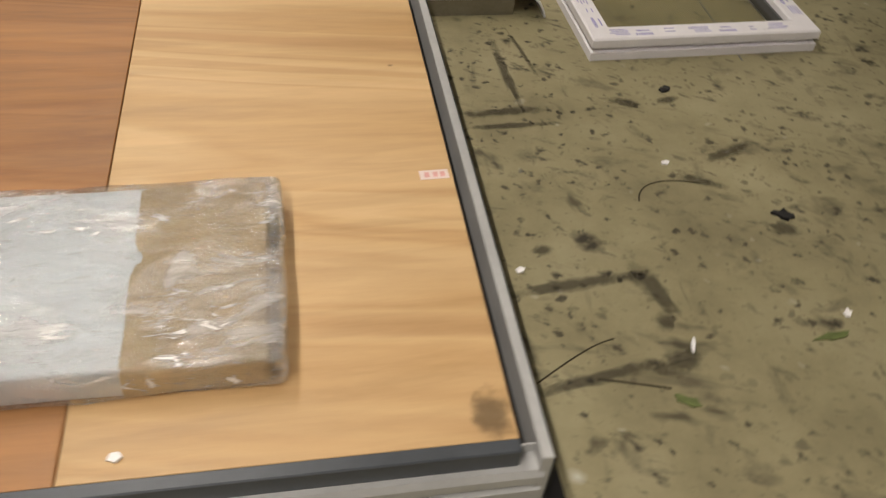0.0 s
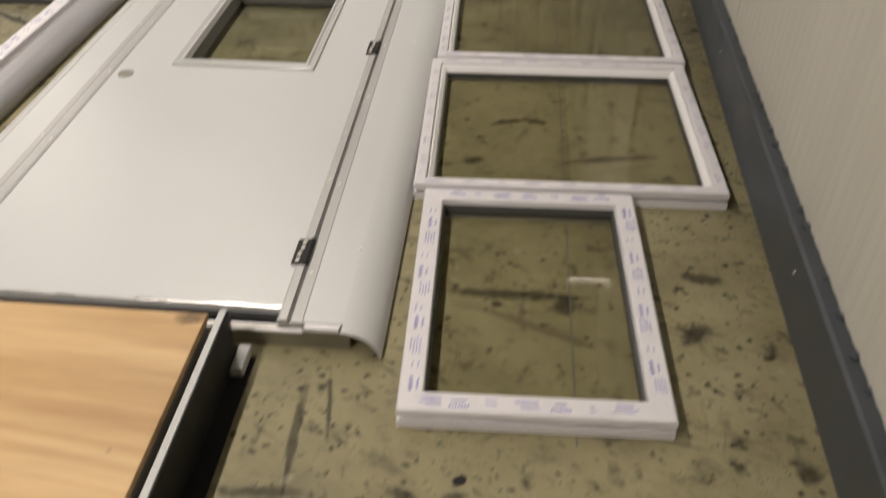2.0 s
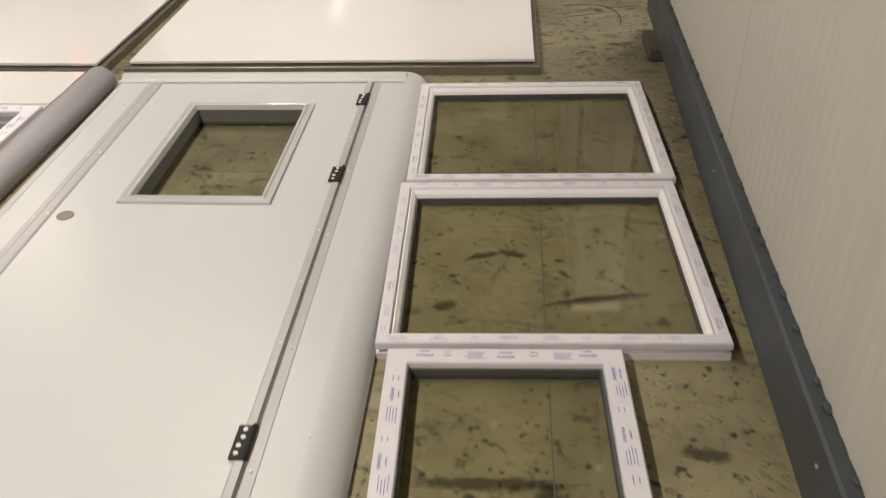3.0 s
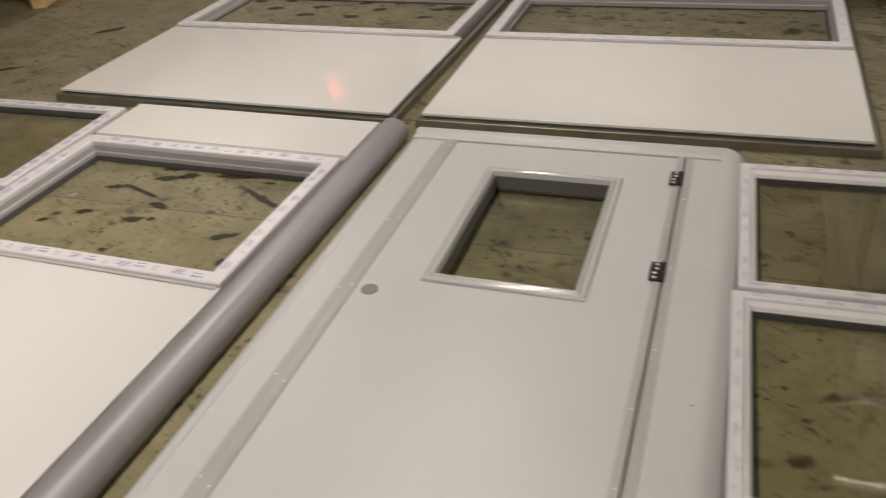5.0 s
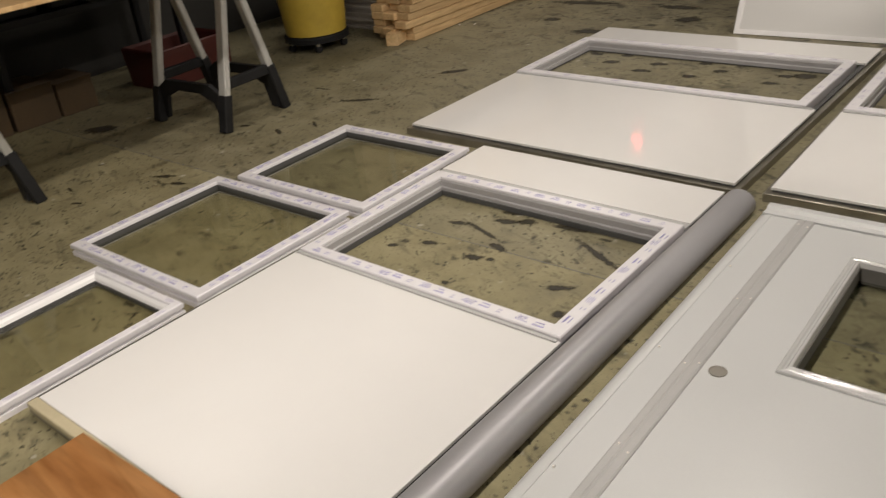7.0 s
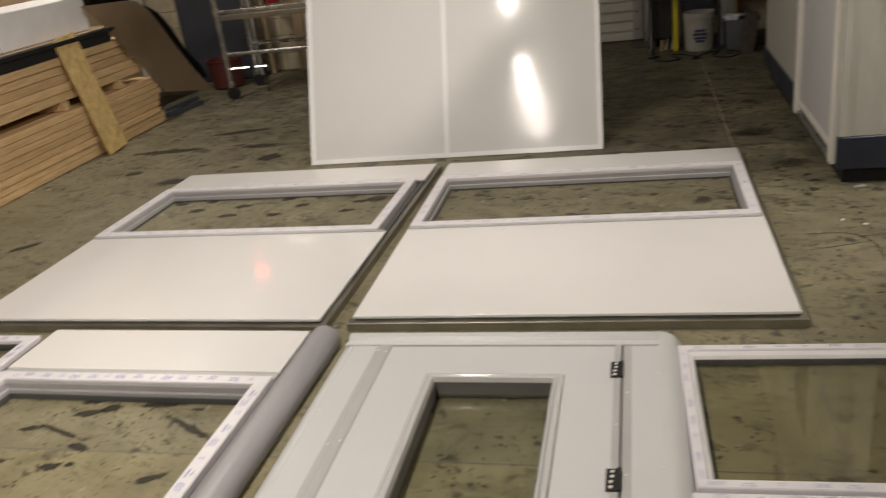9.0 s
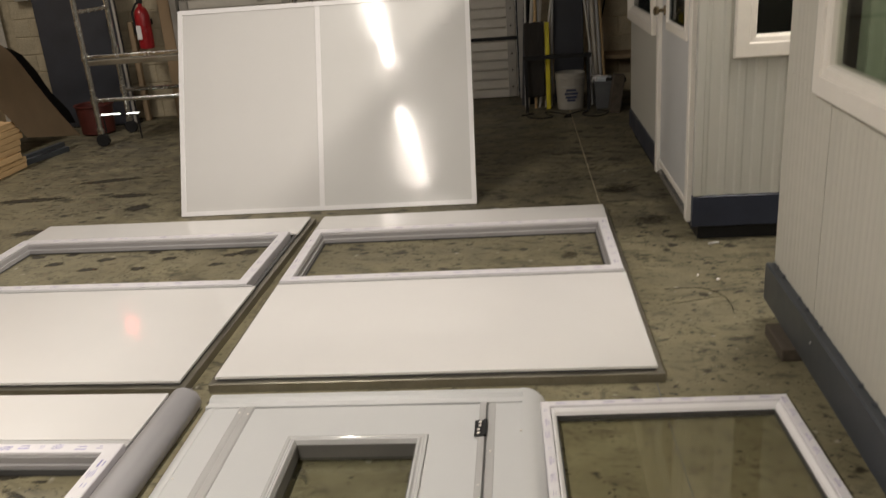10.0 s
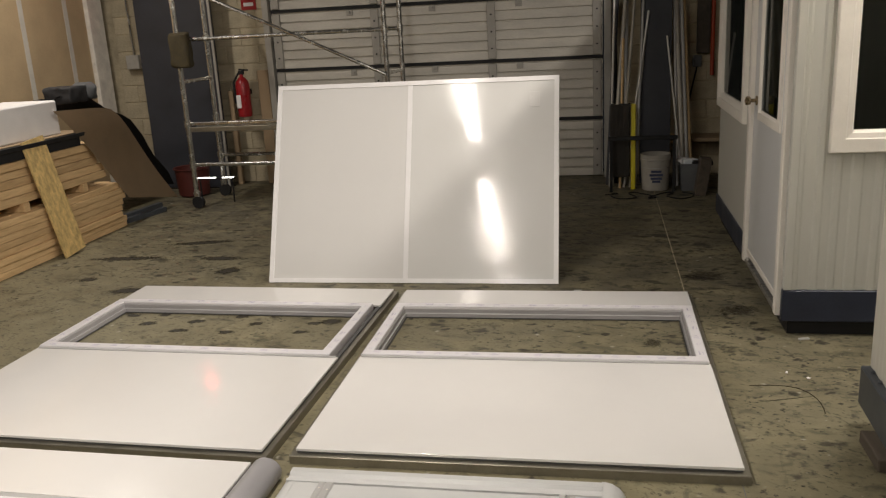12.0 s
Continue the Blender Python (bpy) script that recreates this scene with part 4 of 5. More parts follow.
def upright_ring(axis, u0, u1, z0, z1, at, profile):
    """A mitred frame standing in the wall; profile heights stick out of it."""
    bm = ring(u0, u1, z0, z1, profile)
    m = Matrix(((1, 0, 0), (0, 0, -1), (0, 1, 0))) if axis == "y" else Matrix(((0, 0, -1), (1, 0, 0), (0, 1, 0)))
    bmesh.ops.transform(bm, matrix=m.to_4x4(), verts=bm.verts[:])
    bmesh.ops.translate(bm, verts=bm.verts[:], vec=(0, at, 0) if axis == "y" else (at, 0, 0))
    return bm


CASE = [(0, 0), (0, 0.022), (0.006, 0.028), (0.07, 0.028), (0.075, 0.020), (0.10, 0.016), (0.108, 0.008), (0.115, -0.02), (0.115, -0.03), (0, -0.03)]
BT = 2.45
# booth with the door
B1 = thing("guard_booth", "grey ribbed guard booth with white door and navy skirt", "booth")
bx0, bx1, by0, by1 = 2.475, 4.7, 6.105, 8.78
part("skid", boxed(bx0 + 0.03, bx1, by0 + 0.03, by1 - 0.03, 0.0, 0.11), M_BLACK, B1, "black base runner")
part("skirt", boxed(bx0 - 0.012, bx1, by0 - 0.014, by0 + 0.03, 0.085, 0.26, 0.004), M_SKIRT_BLUE, B1, "navy skirt board")
part("skirt", boxed(bx0 - 0.012, bx0 + 0.03, 7.30, by1, 0.085, 0.235, 0.004), M_SKIRT_BLUE, B1, "navy skirt board")
part("floor_deck", boxed(bx0 + 0.03, bx1, by0 + 0.03, by1, 0.11, 0.16), M_SKIRT, B1)
part("siding", ribbed_panel("y", bx0, bx1, 0.262, 1.02, by0, 0.085, 0.007), M_SIDING, B1, "grey ribbed siding")
part("siding", ribbed_panel("y", bx0, 2.70, 1.02, BT, by0, 0.085, 0.007), M_SIDING, B1)
part("siding", ribbed_panel("y", 3.75, bx1, 1.02, BT, by0, 0.085, 0.007), M_SIDING, B1)
part("siding", ribbed_panel("y", 2.70, 3.75, 2.0, BT, by0, 0.085, 0.007), M_SIDING, B1)
w1 = part("window", upright_ring("y", 2.645, 3.80, 0.995, 2.05, by0 - 0.008, CASE), M_CASING, B1, "white cased window")
g = part("pane", boxed(2.755, 3.69, by0 + 0.004, by0 + 0.010, 1.105, 1.94), M_BOOTHGLASS, w1)
part("corner_trim", boxed(bx0 - 0.01, bx0 + 0.035, by0 - 0.016, by0 + 0.03, 0.262, BT, 0.004), M_SIDING, B1)
part("side_panel", boxed(bx0, bx0 + 0.03, 7.30, by1, 0.236, 0.99), M_SIDING, B1, "smooth grey side panel")
part("side_panel", boxed(bx0, bx0 + 0.03, 7.30, 7.52, 0.99, BT), M_SIDING, B1)
part("side_panel", boxed(bx0, bx0 + 0.03, 7.52, by1, 2.02, BT), M_SIDING, B1)
w2 = part("window", upright_ring("x", 7.50, 8.79, 0.97, 2.05, bx0 - 0.004, CASE), M_CASING, B1, "white cased window")
part("pane", boxed(bx0 + 0.006, bx0 + 0.012, 7.61, 8.68, 1.08, 1.94), M_BOOTHGLASS, w2)
for jy in (6.17, 7.235):
    part("door_jamb", boxed(bx0 - 0.03, bx0 + 0.03, jy, jy + 0.065, 0.09, 2.2, 0.004), M_CASING, B1, "white door jamb")
part("door_head", boxed(bx0 - 0.03, bx0 + 0.03, 6.17, 7.30, 2.2, 2.27, 0.004), M_CASING, B1)
part("side_panel", boxed(bx0, bx0 + 0.03, 6.135, 7.30, 2.27, BT), M_SIDING, B1)
part("threshold", boxed(bx0 - 0.02, bx0 + 0.03, 6.235, 7.235, 0.085, 0.115, 0.003), M_ALU, B1, "aluminium threshold")
bm = bmesh.new()
for a in ((6.24, 7.23, 0.15, 1.10), (6.24, 7.23, 2.0, 2.19), (6.24, 6.43, 1.10, 2.0), (7.0, 7.23, 1.10, 2.0)):
    box(bm, bx0 - 0.004, bx0 + 0.028, a[0], a[1], a[2], a[3])
bmesh.ops.remove_doubles(bm, verts=bm.verts[:], dist=0.0001)
dl = part("door", bm, M_DOOR, B1, "pale grey booth door with glass")
part("glass_trim", upright_ring("x", 6.38, 7.04, 1.06, 2.04, bx0 - 0.004, [(0, 0), (0, 0.012), (0.045, 0.016), (0.06, 0.0)]), M_CASING, dl)
part("pane", boxed(bx0 + 0.008, bx0 + 0.013, 6.42, 7.01, 1.09, 2.01), M_BOOTHGLASS, dl)
part("kick_strip", boxed(bx0 - 0.014, bx0 - 0.005, 6.26, 7.21, 0.15, 0.185, 0.002), M_CASING, dl)
kn = lathe([(0.030, 0.0), (0.030, 0.008), (0.012, 0.012), (0.012, 0.036), (0.024, 0.042), (0.029, 0.055), (0.026, 0.068), (0.012, 0.074)], 20)
bmesh.ops.transform(kn, matrix=pose(bx0 - 0.004, 7.135, 1.165, 0, -90, 0), verts=kn.verts[:])
part("knob", kn, M_KNOB, dl, "worn bronze door knob", True)
part("east_wall", boxed(bx1, bx1 + 0.04, by0, by1, 0.1, BT), M_SIDING, B1)
part("north_wall", boxed(bx0 + 0.03, bx1, by1, by1 + 0.04, 0.1, BT), M_SIDING, B1)
part("roof", boxed(bx0 - 0.05, bx1 + 0.08, by0 - 0.06, by1 + 0.08, BT, BT + 0.09, 0.01), M_CASING, B1, "white flat roof")

# booth with the plain long side
B2 = thing("guard_booth", "beige-grey guard booth with slate skirt standing on timber blocks", "booth", pose(2.580, 5.1, 0, 0, 0, -1.7) @ pose(-2.575, -5.1, 0))
cx0, cx1, cy0, cy1 = 2.61, 4.7, 0.3, 5.10
part("skirt", boxed(cx0 - 0.035, cx0 + 0.02, cy0, cy1 + 0.01, 0.085, 0.258, 0.006), M_SKIRT, B2, "dark slate skirt board")
part("skirt", boxed(cx0 + 0.02, cx1, cy1 - 0.03, cy1 + 0.01, 0.085, 0.258, 0.004), M_SKIRT, B2)
part("skid", boxed(cx0 - 0.01, cx1, cy0 + 0.02, cy1 - 0.06, 0.055, 0.085), M_BLACK, B2, "black base runner")
M_SIDE2 = mat("beige_grey_panel", (0.53, 0.512, 0.45), 0.48, 0, 0.04, 2, 160, 0.05, (3, 3, 0.4))
for y0, y1, z0, z1 in ((cy0, 1.0, 0.26, BT), (1.0, 2.2, 0.26, BT), (2.2, 3.397, 0.26, BT), (3.403, 4.547, 0.26, 1.08), (3.403, 3.5, 1.08, BT), (4.66, cy1, 1.08, BT), (4.553, cy1, 0.26, 1.08), (3.5, 4.66, 1.98, BT)):
    part("side_panel", ribbed_panel("x", y0, y1, z0, z1, cx0, 0.045, 0.0012, 0.04), M_SIDE2, B2, "finely ribbed beige-grey panel")
for sy in (3.40, 4.55):
    part("panel_joint", boxed(cx0 + 0.002, cx0 + 0.04, sy - 0.0032, sy + 0.0032, 0.26, 1.08 if sy > 4 else BT), M_BLACK, B2, "dark joint between panels")
w3 = part("window", upright_ring("x", 3.48, 4.69, 1.062, 2.05, cx0 - 0.002, CASE), M_CASING, B2, "white cased window")
part("pane", boxed(cx0 + 0.006, cx0 + 0.012, 3.59, 4.58, 1.17, 1.94), M_DARKGLASS, w3)
cur = [(cx0 + 0.10 + 0.015 * math.sin(i * 1.1), 3.55 + i * 0.022) for i in range(50)]
part("curtain", sweep(cur + [(u + 0.004, v) for u, v in cur[::-1]], 1.0, 2.1, "z"), mat("pale_green_curtain", (0.42, 0.50, 0.38), 0.8, 0, 0.15, 5), w3, "pale green curtain")
part("north_wall", ribbed_panel("y", cx0 + 0.04, cx1, 0.26, BT, cy1 - 0.03, 0.06, 0.002), M_SIDE2, B2)
part("south_wall", boxed(cx0 + 0.04, cx1, cy0, cy0 + 0.04, 0.1, BT), M_SIDE2, B2)
part("east_wall", boxed(cx1, cx1 + 0.04, cy0, cy1, 0.1, BT), M_SIDE2, B2)
part("floor_deck", boxed(cx0 + 0.02, cx1, cy0 + 0.04, cy1 - 0.03, 0.086, 0.16), M_SKIRT, B2)
part("roof", boxed(cx0 - 0.06, cx1 + 0.08, cy0 - 0.06, cy1 + 0.06, BT, BT + 0.17, 0.01), M_CASING, B2, "white flat roof")
sc_mesh = mesh_of("screw", tubed((0, 0, 0), (-0.003, 0, 0), 0.004, seg=8), M_TRIM)
for i in range(4):
    o = new("screw", sc_mesh)
    o.location, o.parent = (cx0 - 0.035, 1.15 + 1.1 * i, 0.2), B2
dob = bmesh.new()
rnd = random.Random(4)
for i in range(40):
    y = cy0 + 0.1 + i * 0.118 + rnd.uniform(-0.06, 0.06)
    bmesh.ops.create_icosphere(dob, subdivisions=1, radius=rnd.uniform(0.006, 0.011), matrix=Matrix.Translation((cx0 - 0.006, y, 0.262)) @ Matrix.Diagonal((1.0, 1.8, 0.6, 1)))
tagged(part("sealant_bead", dob, M_SKIRT, B2, "lumpy sealant along the skirt"), kind="stuff")
for bx, by, ln in ((2.54, 4.68, 0.24), (2.75, 2.6, 0.3), (2.75, 0.8, 0.3), (4.2, 4.66, 0.3), (4.2, 1.2, 0.3)):
    solid("timber_block", boxed(0, 0.30, 0, ln, 0, 0.0545, 0.004), M_OLDWOOD, "weathered timber block under the booth", "timber block", pose(bx, by, 0), "booth support blocks")


# ---- sawhorses by the west side ----
def sawhorse(m):
    s = thing("sawhorse", "black and silver folding metal sawhorse", "sawhorse", m, "sawhorses")
    part("beam", boxed(-0.42, 0.42, -0.05, 0.05, 0.94, 1.03, 0.008), M_BLACK, s, "black top beam")
    for sx in (-0.31, 0.31):
        for sy in (-0.245, 0.245):
            a, b = Vector((sx * 0.965, sy * 0.06, 0.945)), Vector((sx, sy, 0.0))
            q = (a - b).to_track_quat("Z", "X").to_matrix().to_4x4()
            n = (a - b).length
            lg = part("leg", boxed(-0.022, 0.022, -0.028, 0.028, 0.12, n, 0.004, Matrix.Translation(b) @ q), M_LEG, s, "silver ribbed steel leg")
            for rx in (-0.012, 0.012):
                part("rib", boxed(rx - 0.003, rx + 0.003, -0.0305, 0.0305, 0.21, n - 0.02, 0.001, Matrix.Translation(b) @ q), M_LEG, lg)
            part("foot", boxed(-0.03, 0.03, -0.034, 0.034, 0.0, 0.22 + 0.08 * (sy > 0), 0.006, Matrix.Translation(b) @ q), M_BLACK, lg, "black plastic foot")
        part("end_brace", boxed(sx - 0.02, sx + 0.02, -0.17, 0.17, 0.24, 0.30, 0.006), M_BLACK, s, "black cross brace")
    for sy in (-0.2, 0.2):
        part("shroud", sweep([(-0.31, 0.02), (-0.26, 0.02), (-0.22, 0.16), (-0.1, 0.21), (0.1, 0.21), (0.22, 0.16), (0.26, 0.02), (0.31, 0.02), (0.31, 0.20), (0.2, 0.27), (-0.2, 0.27), (-0.31, 0.20)], sy - 0.014, sy + 0.014), M_BLACK, s, "arched black spreader")
    return s


h1 = sawhorse(pose(-3.09, 4.36, 0, 0, 0, 3))
copy_thing(h1, pose(-3.22, 2.80, 0, 0, 0, -3))

# board table resting on a sawhorse
solid("table_board", boxed(-3.95, -2.17, 2.55, 4.42, 1.0305, 1.052, 0.003), M_PLY, "plywood board laid across two sawhorses as a table", "table board")

# ---- yellow drum on a dolly ----
DR = thing("waste_drum", "yellow plastic waste drum on a black wheeled dolly", "drum", pose(-3.70, 5.80, 0))
part("drum", lathe([(0.20, 0.12), (0.235, 0.13), (0.262, 0.45), (0.283, 0.72), (0.287, 0.74), (0.302, 0.75), (0.305, 0.80), (0.296, 0.81), (0.288, 0.80), (0.276, 0.76), (0.24, 0.30)], 40), M_YELLOW, DR, "", True)
part("dolly", lathe([(0.12, 0.07), (0.25, 0.075), (0.255, 0.115), (0.245, 0.125), (0.12, 0.125)], 32), M_BLACK, DR, "black dolly ring", True)
for i in range(5):
    a = i * 2 * math.pi / 5 + 0.5
    c = (0.21 * math.cos(a), 0.21 * math.sin(a))
    ws = part("caster", tubed((c[0], c[1], 0.05), (c[0], c[1], 0.08), 0.02), M_GALV, DR)
    part("wheel", tubed((c[0] - 0.012, c[1], 0.03), (c[0] + 0.012, c[1], 0.03), 0.03, seg=16), M_BLACK, ws)
part("liner", lathe([(0.27, 0.74), (0.298, 0.806), (0.309, 0.80), (0.306, 0.75), (0.312, 0.70), (0.302, 0.69), (0.294, 0.742)], 40), mat("grey_bag_liner", (0.20, 0.22, 0.26), 0.4, 0, 0.3, 12), DR, "grey bag liner over the rim", True)


# ---- lumber stack ----
def lumber(name, label, x0, y0, z0, cols, courses, bw, bh, length, seed, stagger=0.05):
    t = thing(name, label, "lumber")
    rnd = random.Random(seed)
    me = mesh_of("board", boxed(0, bw - 0.003, 0, length, 0, bh - 0.003, 0.003), M_LUMBER)
    for r in range(courses):
        for c in range(cols):
            o = new("board", me)
            o.parent = t
            o.location = (x0 - (c + 1) * bw + rnd.uniform(-0.008, 0.008), y0 + rnd.uniform(-stagger, stagger), z0 + r * bh)
            o.rotation_euler = (0, 0, radians(rnd.uniform(-0.35, 0.35)))
    return t


lumber("lumber_stack", "lower stack of sawn pine boards on the floor", -3.0, 6.13, 0.0, 3, 8, 0.125, 0.055, 2.60, 1, 0.06)
lumber("lumber_stack", "upper stack of sawn pine boards on spacers", -3.06, 5.99, 0.515, 5, 5, 0.14, 0.068, 2.56, 2, 0.05)
for y in (6.55, 7.4, 8.2):
    solid("spacer", boxed(-3.72, -3.03, y, y + 0.07, 0.441, 0.515, 0.003), M_LUMBER, "pine spacer between the lumber stacks", "spacer", group="lumber spacers")
st2 = thing("panel_stack", "stack of thin greyish panels beside the lumber", "panel stack", pose(-3.98, 6.36, 0))
pm = mesh_of("panel", boxed(0, 0.55, 0, 2.2, 0, 0.019, 0.003), mat("dusty_panel_edge", (0.46, 0.42, 0.38), 0.7, 0, 0.2, 8, 60, 0.1, island=0.35))
rnd = random.Random(9)
for i in range(20):
    o = new("panel", pm)
    o.parent, o.location = st2, (rnd.uniform(-0.01, 0.01), rnd.uniform(-0.025, 0.025), i * 0.022)
solid("plank", boxed(0, 0.10, 0, 1.0, 0, 0.09, 0.004), M_LUMBER, "short pine offcut on the floor", "plank", pose(-3.14, 5.98, 0, 0, 0, 18) @ pose(0, 0, 0) @ Matrix.Diagonal((1, 0.32, 1, 1)))
tray = thing("black_sheet_stack", "stack of dark sheets lying on the lumber", "sheet stack", pose(-3.04, 6.30, 0.857))
for i, (dx, dy, th) in enumerate(((0.0, 0.0, 0.075), (0.02, 0.06, 0.035), (-0.01, 0.12, 0.010))):
    z = (0, 0.0755, 0.111)[i]
    part("sheet", boxed(-0.80 + dx, 0.0 + dx, dy, 1.98 + dy, z, z + th, 0.003), (M_BLACK, M_BLACK, M_CARD)[i], tray)
solid("foam_box", boxed(-0.5, 0.0, 0.0, 1.13, 0.0, 0.29, 0.012), M_WHITEBOX, "white foam box on the dark sheets", "box", pose(-3.11, 7.02, 0.9785, 0, 0, 0.5))
solid("foam_slab", boxed(-0.85, 0.0, 0.0, 0.42, 0.0, 0.125, 0.008), M_WHITEBOX, "low white foam slab on the dark sheets", "foam slab", pose(-3.10, 6.44, 0.9785, 0, 0, -4))
solid("timber_offcut", boxed(-0.07, 0.0, 0.0, 0.5, 0.0, 0.06, 0.003), M_LUMBER, "short pine offcut on the foam slab", "timber", pose(-3.32, 6.42, 1.1040, 0, 0, 8))
solid("flat_carton", boxed(-3.92, -3.64, 6.95, 8.1, 0.9785, 1.39, 0.006), M_CARD, "flat brown carton behind the white foam box", "carton")
# strand-board offcut leaning on the stack
osb = solid("strand_board_plank", boxed(-0.008, 0.008, 0.0, 0.285, 0.0, 1.0, 0.001), M_OSB, "strand-board plank leaning against the lumber stack", "plank", pose(-2.885, 7.60, 0.002, 0, 0, 0) @ pose(0, 0, 0, 5.5, -9, 0))

# cardboard sheet draped over the far end, tarpaulin behind
bm = bmesh.new()
rows = []
for i in range(19):
    v = i / 18
    row = []
    for j in range(9):
        u = j / 8
        y = (1 - u) * (8.0 + 0.78 * v ** 0.9) + u * (9.02 + 0.66 * v ** 1.15) - 0.05 * u ** 6 * (1 - v) ** 8
        z = (1 - u) * (1.186 - 0.913 * v) + u * (1.13 - 1.04 * v) - 0.07 * u ** 8 * (1 - v) ** 6
        row.append(bm.verts.new((-3.03 + 0.07 * v ** 3 - 0.03 * (1 - v) ** 4 + 0.02 * math.sin(4 * u + 3 * v), y, z)))
    rows.append(row)
for a, b in zip(rows, rows[1:]):
    for i in range(8):
        bm.faces.new((a[i], a[i + 1], b[i + 1], b[i]))
bmesh.ops.solidify(bm, geom=bm.faces[:], thickness=0.006)
solid("cardboard_sheet", bm, M_CARD, "bent brown cardboard sheet hanging over the stack end", "cardboard", smooth=True)
bm = bmesh.new()
rows = []
for i in range(18):
    s = i / 17
    row = []
    for j in range(7):
        u = j / 6
        n = noise.noise(Vector((s * 6, u * 4, 1.7))) * 0.05
        row.append(bm.verts.new((-3.29 - 0.55 * u + n, 8.45 + 1.80 * s, 1.16 * (1 - s ** 2.2) + 0.12 + n - 0.06 * u)))
    rows.append(row)
for a, b in zip(rows, rows[1:]):
    for i in range(6):
        bm.faces.new((a[i], a[i + 1], b[i + 1], b[i]))
bmesh.ops.solidify(bm, geom=bm.faces[:], thickness=0.012)
solid("tarpaulin", bm, M_FABRIC, "crumpled black tarpaulin heaped behind the lumber", "tarpaulin", smooth=True)
solid("black_bag", soft_block(-0.16, 0.10, -0.17, 0.15, 0, 0.15, 4, 0.02, 0.02, 18), M_FABRIC, "flat black bag lying on the tarpaulin", "bag", pose(-3.33, 8.66, 1.20, 0, 0, 6), smooth=True)
solid("grey_bundle", soft_block(-0.10, 0.10, -0.10, 0.10, 0, 0.17, 3, 0.015, 0.06, 27), M_GREYBIN, "rounded grey bundle on the tarpaulin", "bundle", pose(-3.46, 9.08, 1.19), smooth=True)
for x, y, a, ln in ((-3.25, 8.86, 8, 0.75), (-3.12, 8.80, 14, 0.6)):
    solid("flat_bar", boxed(0, 0.06, 0, ln, 0, 0.05, 0.004), M_SKIRT, "dark steel bar lying on the floor", "steel bar", pose(x, y, 0, 0, 0, -a))
solid("red_bin", lathe([(0.14, 0.0), (0.17, 0.02), (0.19, 0.30), (0.205, 0.31), (0.205, 0.325), (0.18, 0.32), (0.15, 0.05)], 28), M_REDBIN, "dusty red plastic bin by the wall", "bin", pose(-3.02, 10.2, 0), smooth=True)

# ---- rolling scaffold ----
SC = thing("scaffold", "galvanised rolling scaffold tower with a narrow deck", "scaffold")
SX0, SX1, SY0, SY1 = -2.63, -0.50, 9.5, 10.15
for x in (SX0, SX1):
    for y in (SY0, SY1):
        pz = part("post", tubed((x, y, 0.16), (x, y, 2.9), 0.025), M_GALV, SC)
        part("fork", boxed(x - 0.03, x + 0.03, y - 0.02, y + 0.02, 0.06, 0.18, 0.004), M_GALV, pz)
        part("caster", tubed((x + 0.01, y - 0.022, 0.065), (x + 0.01, y + 0.022, 0.065), 0.064, seg=20), M_BLACK, pz, "black caster wheel")
        for z in (0.46, 0.88, 1.71):
            part("collar", tubed((x, y, z - 0.035), (x, y, z + 0.035), 0.034, seg=12), M_GALV, pz)
    for z in (1.30, 2.2):
        part("rung", tubed((x, SY0, z), (x, SY1, z), 0.02), M_GALV, SC)
for y in (SY0, SY1):
    for z in (0.46, 1.71):
        part("rail", tubed((SX0, y, z), (SX1, y, z), 0.02), M_GALV, SC)
part("diagonal_brace", tubed((SX1, SY0 - 0.03, 1.29), (SX0 + 0.25, SY0 - 0.03, 2.16), 0.017), M_GALV, SC)
dk = part("deck", boxed(SX0 + 0.03, SX1 - 0.03, SY0 + 0.03, SY1 - 0.03, 0.80, 0.84, 0.004), M_ALU_DARK, SC, "worn plank deck")
part("deck_edge", boxed(SX0, SX1, SY0 - 0.018, SY0 + 0.028, 0.86, 0.895, 0.006), M_GALV, SC, "galvanised deck edge")
part("deck_edge", boxed(SX0, SX1, SY0 - 0.012, SY0 + 0.028, 0.795, 0.845, 0.004), M_ALU_DARK, SC)
bagm = soft_block(-0.10, 0.10, -0.06, 0.06, 0, 0.34, 4, 0.02, 0.03, 5)
solid("canvas_bag", bagm, M_BAG, "olive canvas bag tied to the scaffold post", "bag", pose(-2.56, 9.43, 1.44), smooth=True)

# glowing bar on an added stand, in place of a daylight gap
SL = thing("strip_lamp", "thin glowing bar for a daylight gap behind the scaffold foot", "lamp")
M_GAPGLOW = glow("gap_glow", (1.0, 0.97, 0.92), 4.0)
for xa, xb in ((-2.745, -2.545), (-2.47, -2.345)):
    part("tube", boxed(xa, xb, 9.792, 9.808, 0.262, 0.272, 0.002), M_GAPGLOW, SL)
part("bar", boxed(-2.745, -2.345, 9.794, 9.806, 0.252, 0.2615, 0.002), M_BLACK, SL)
for lx in (-2.73, -2.36):
    part("stand", boxed(lx - 0.006, lx + 0.006, 9.794, 9.806, 0.0, 0.2515), M_BLACK, SL)

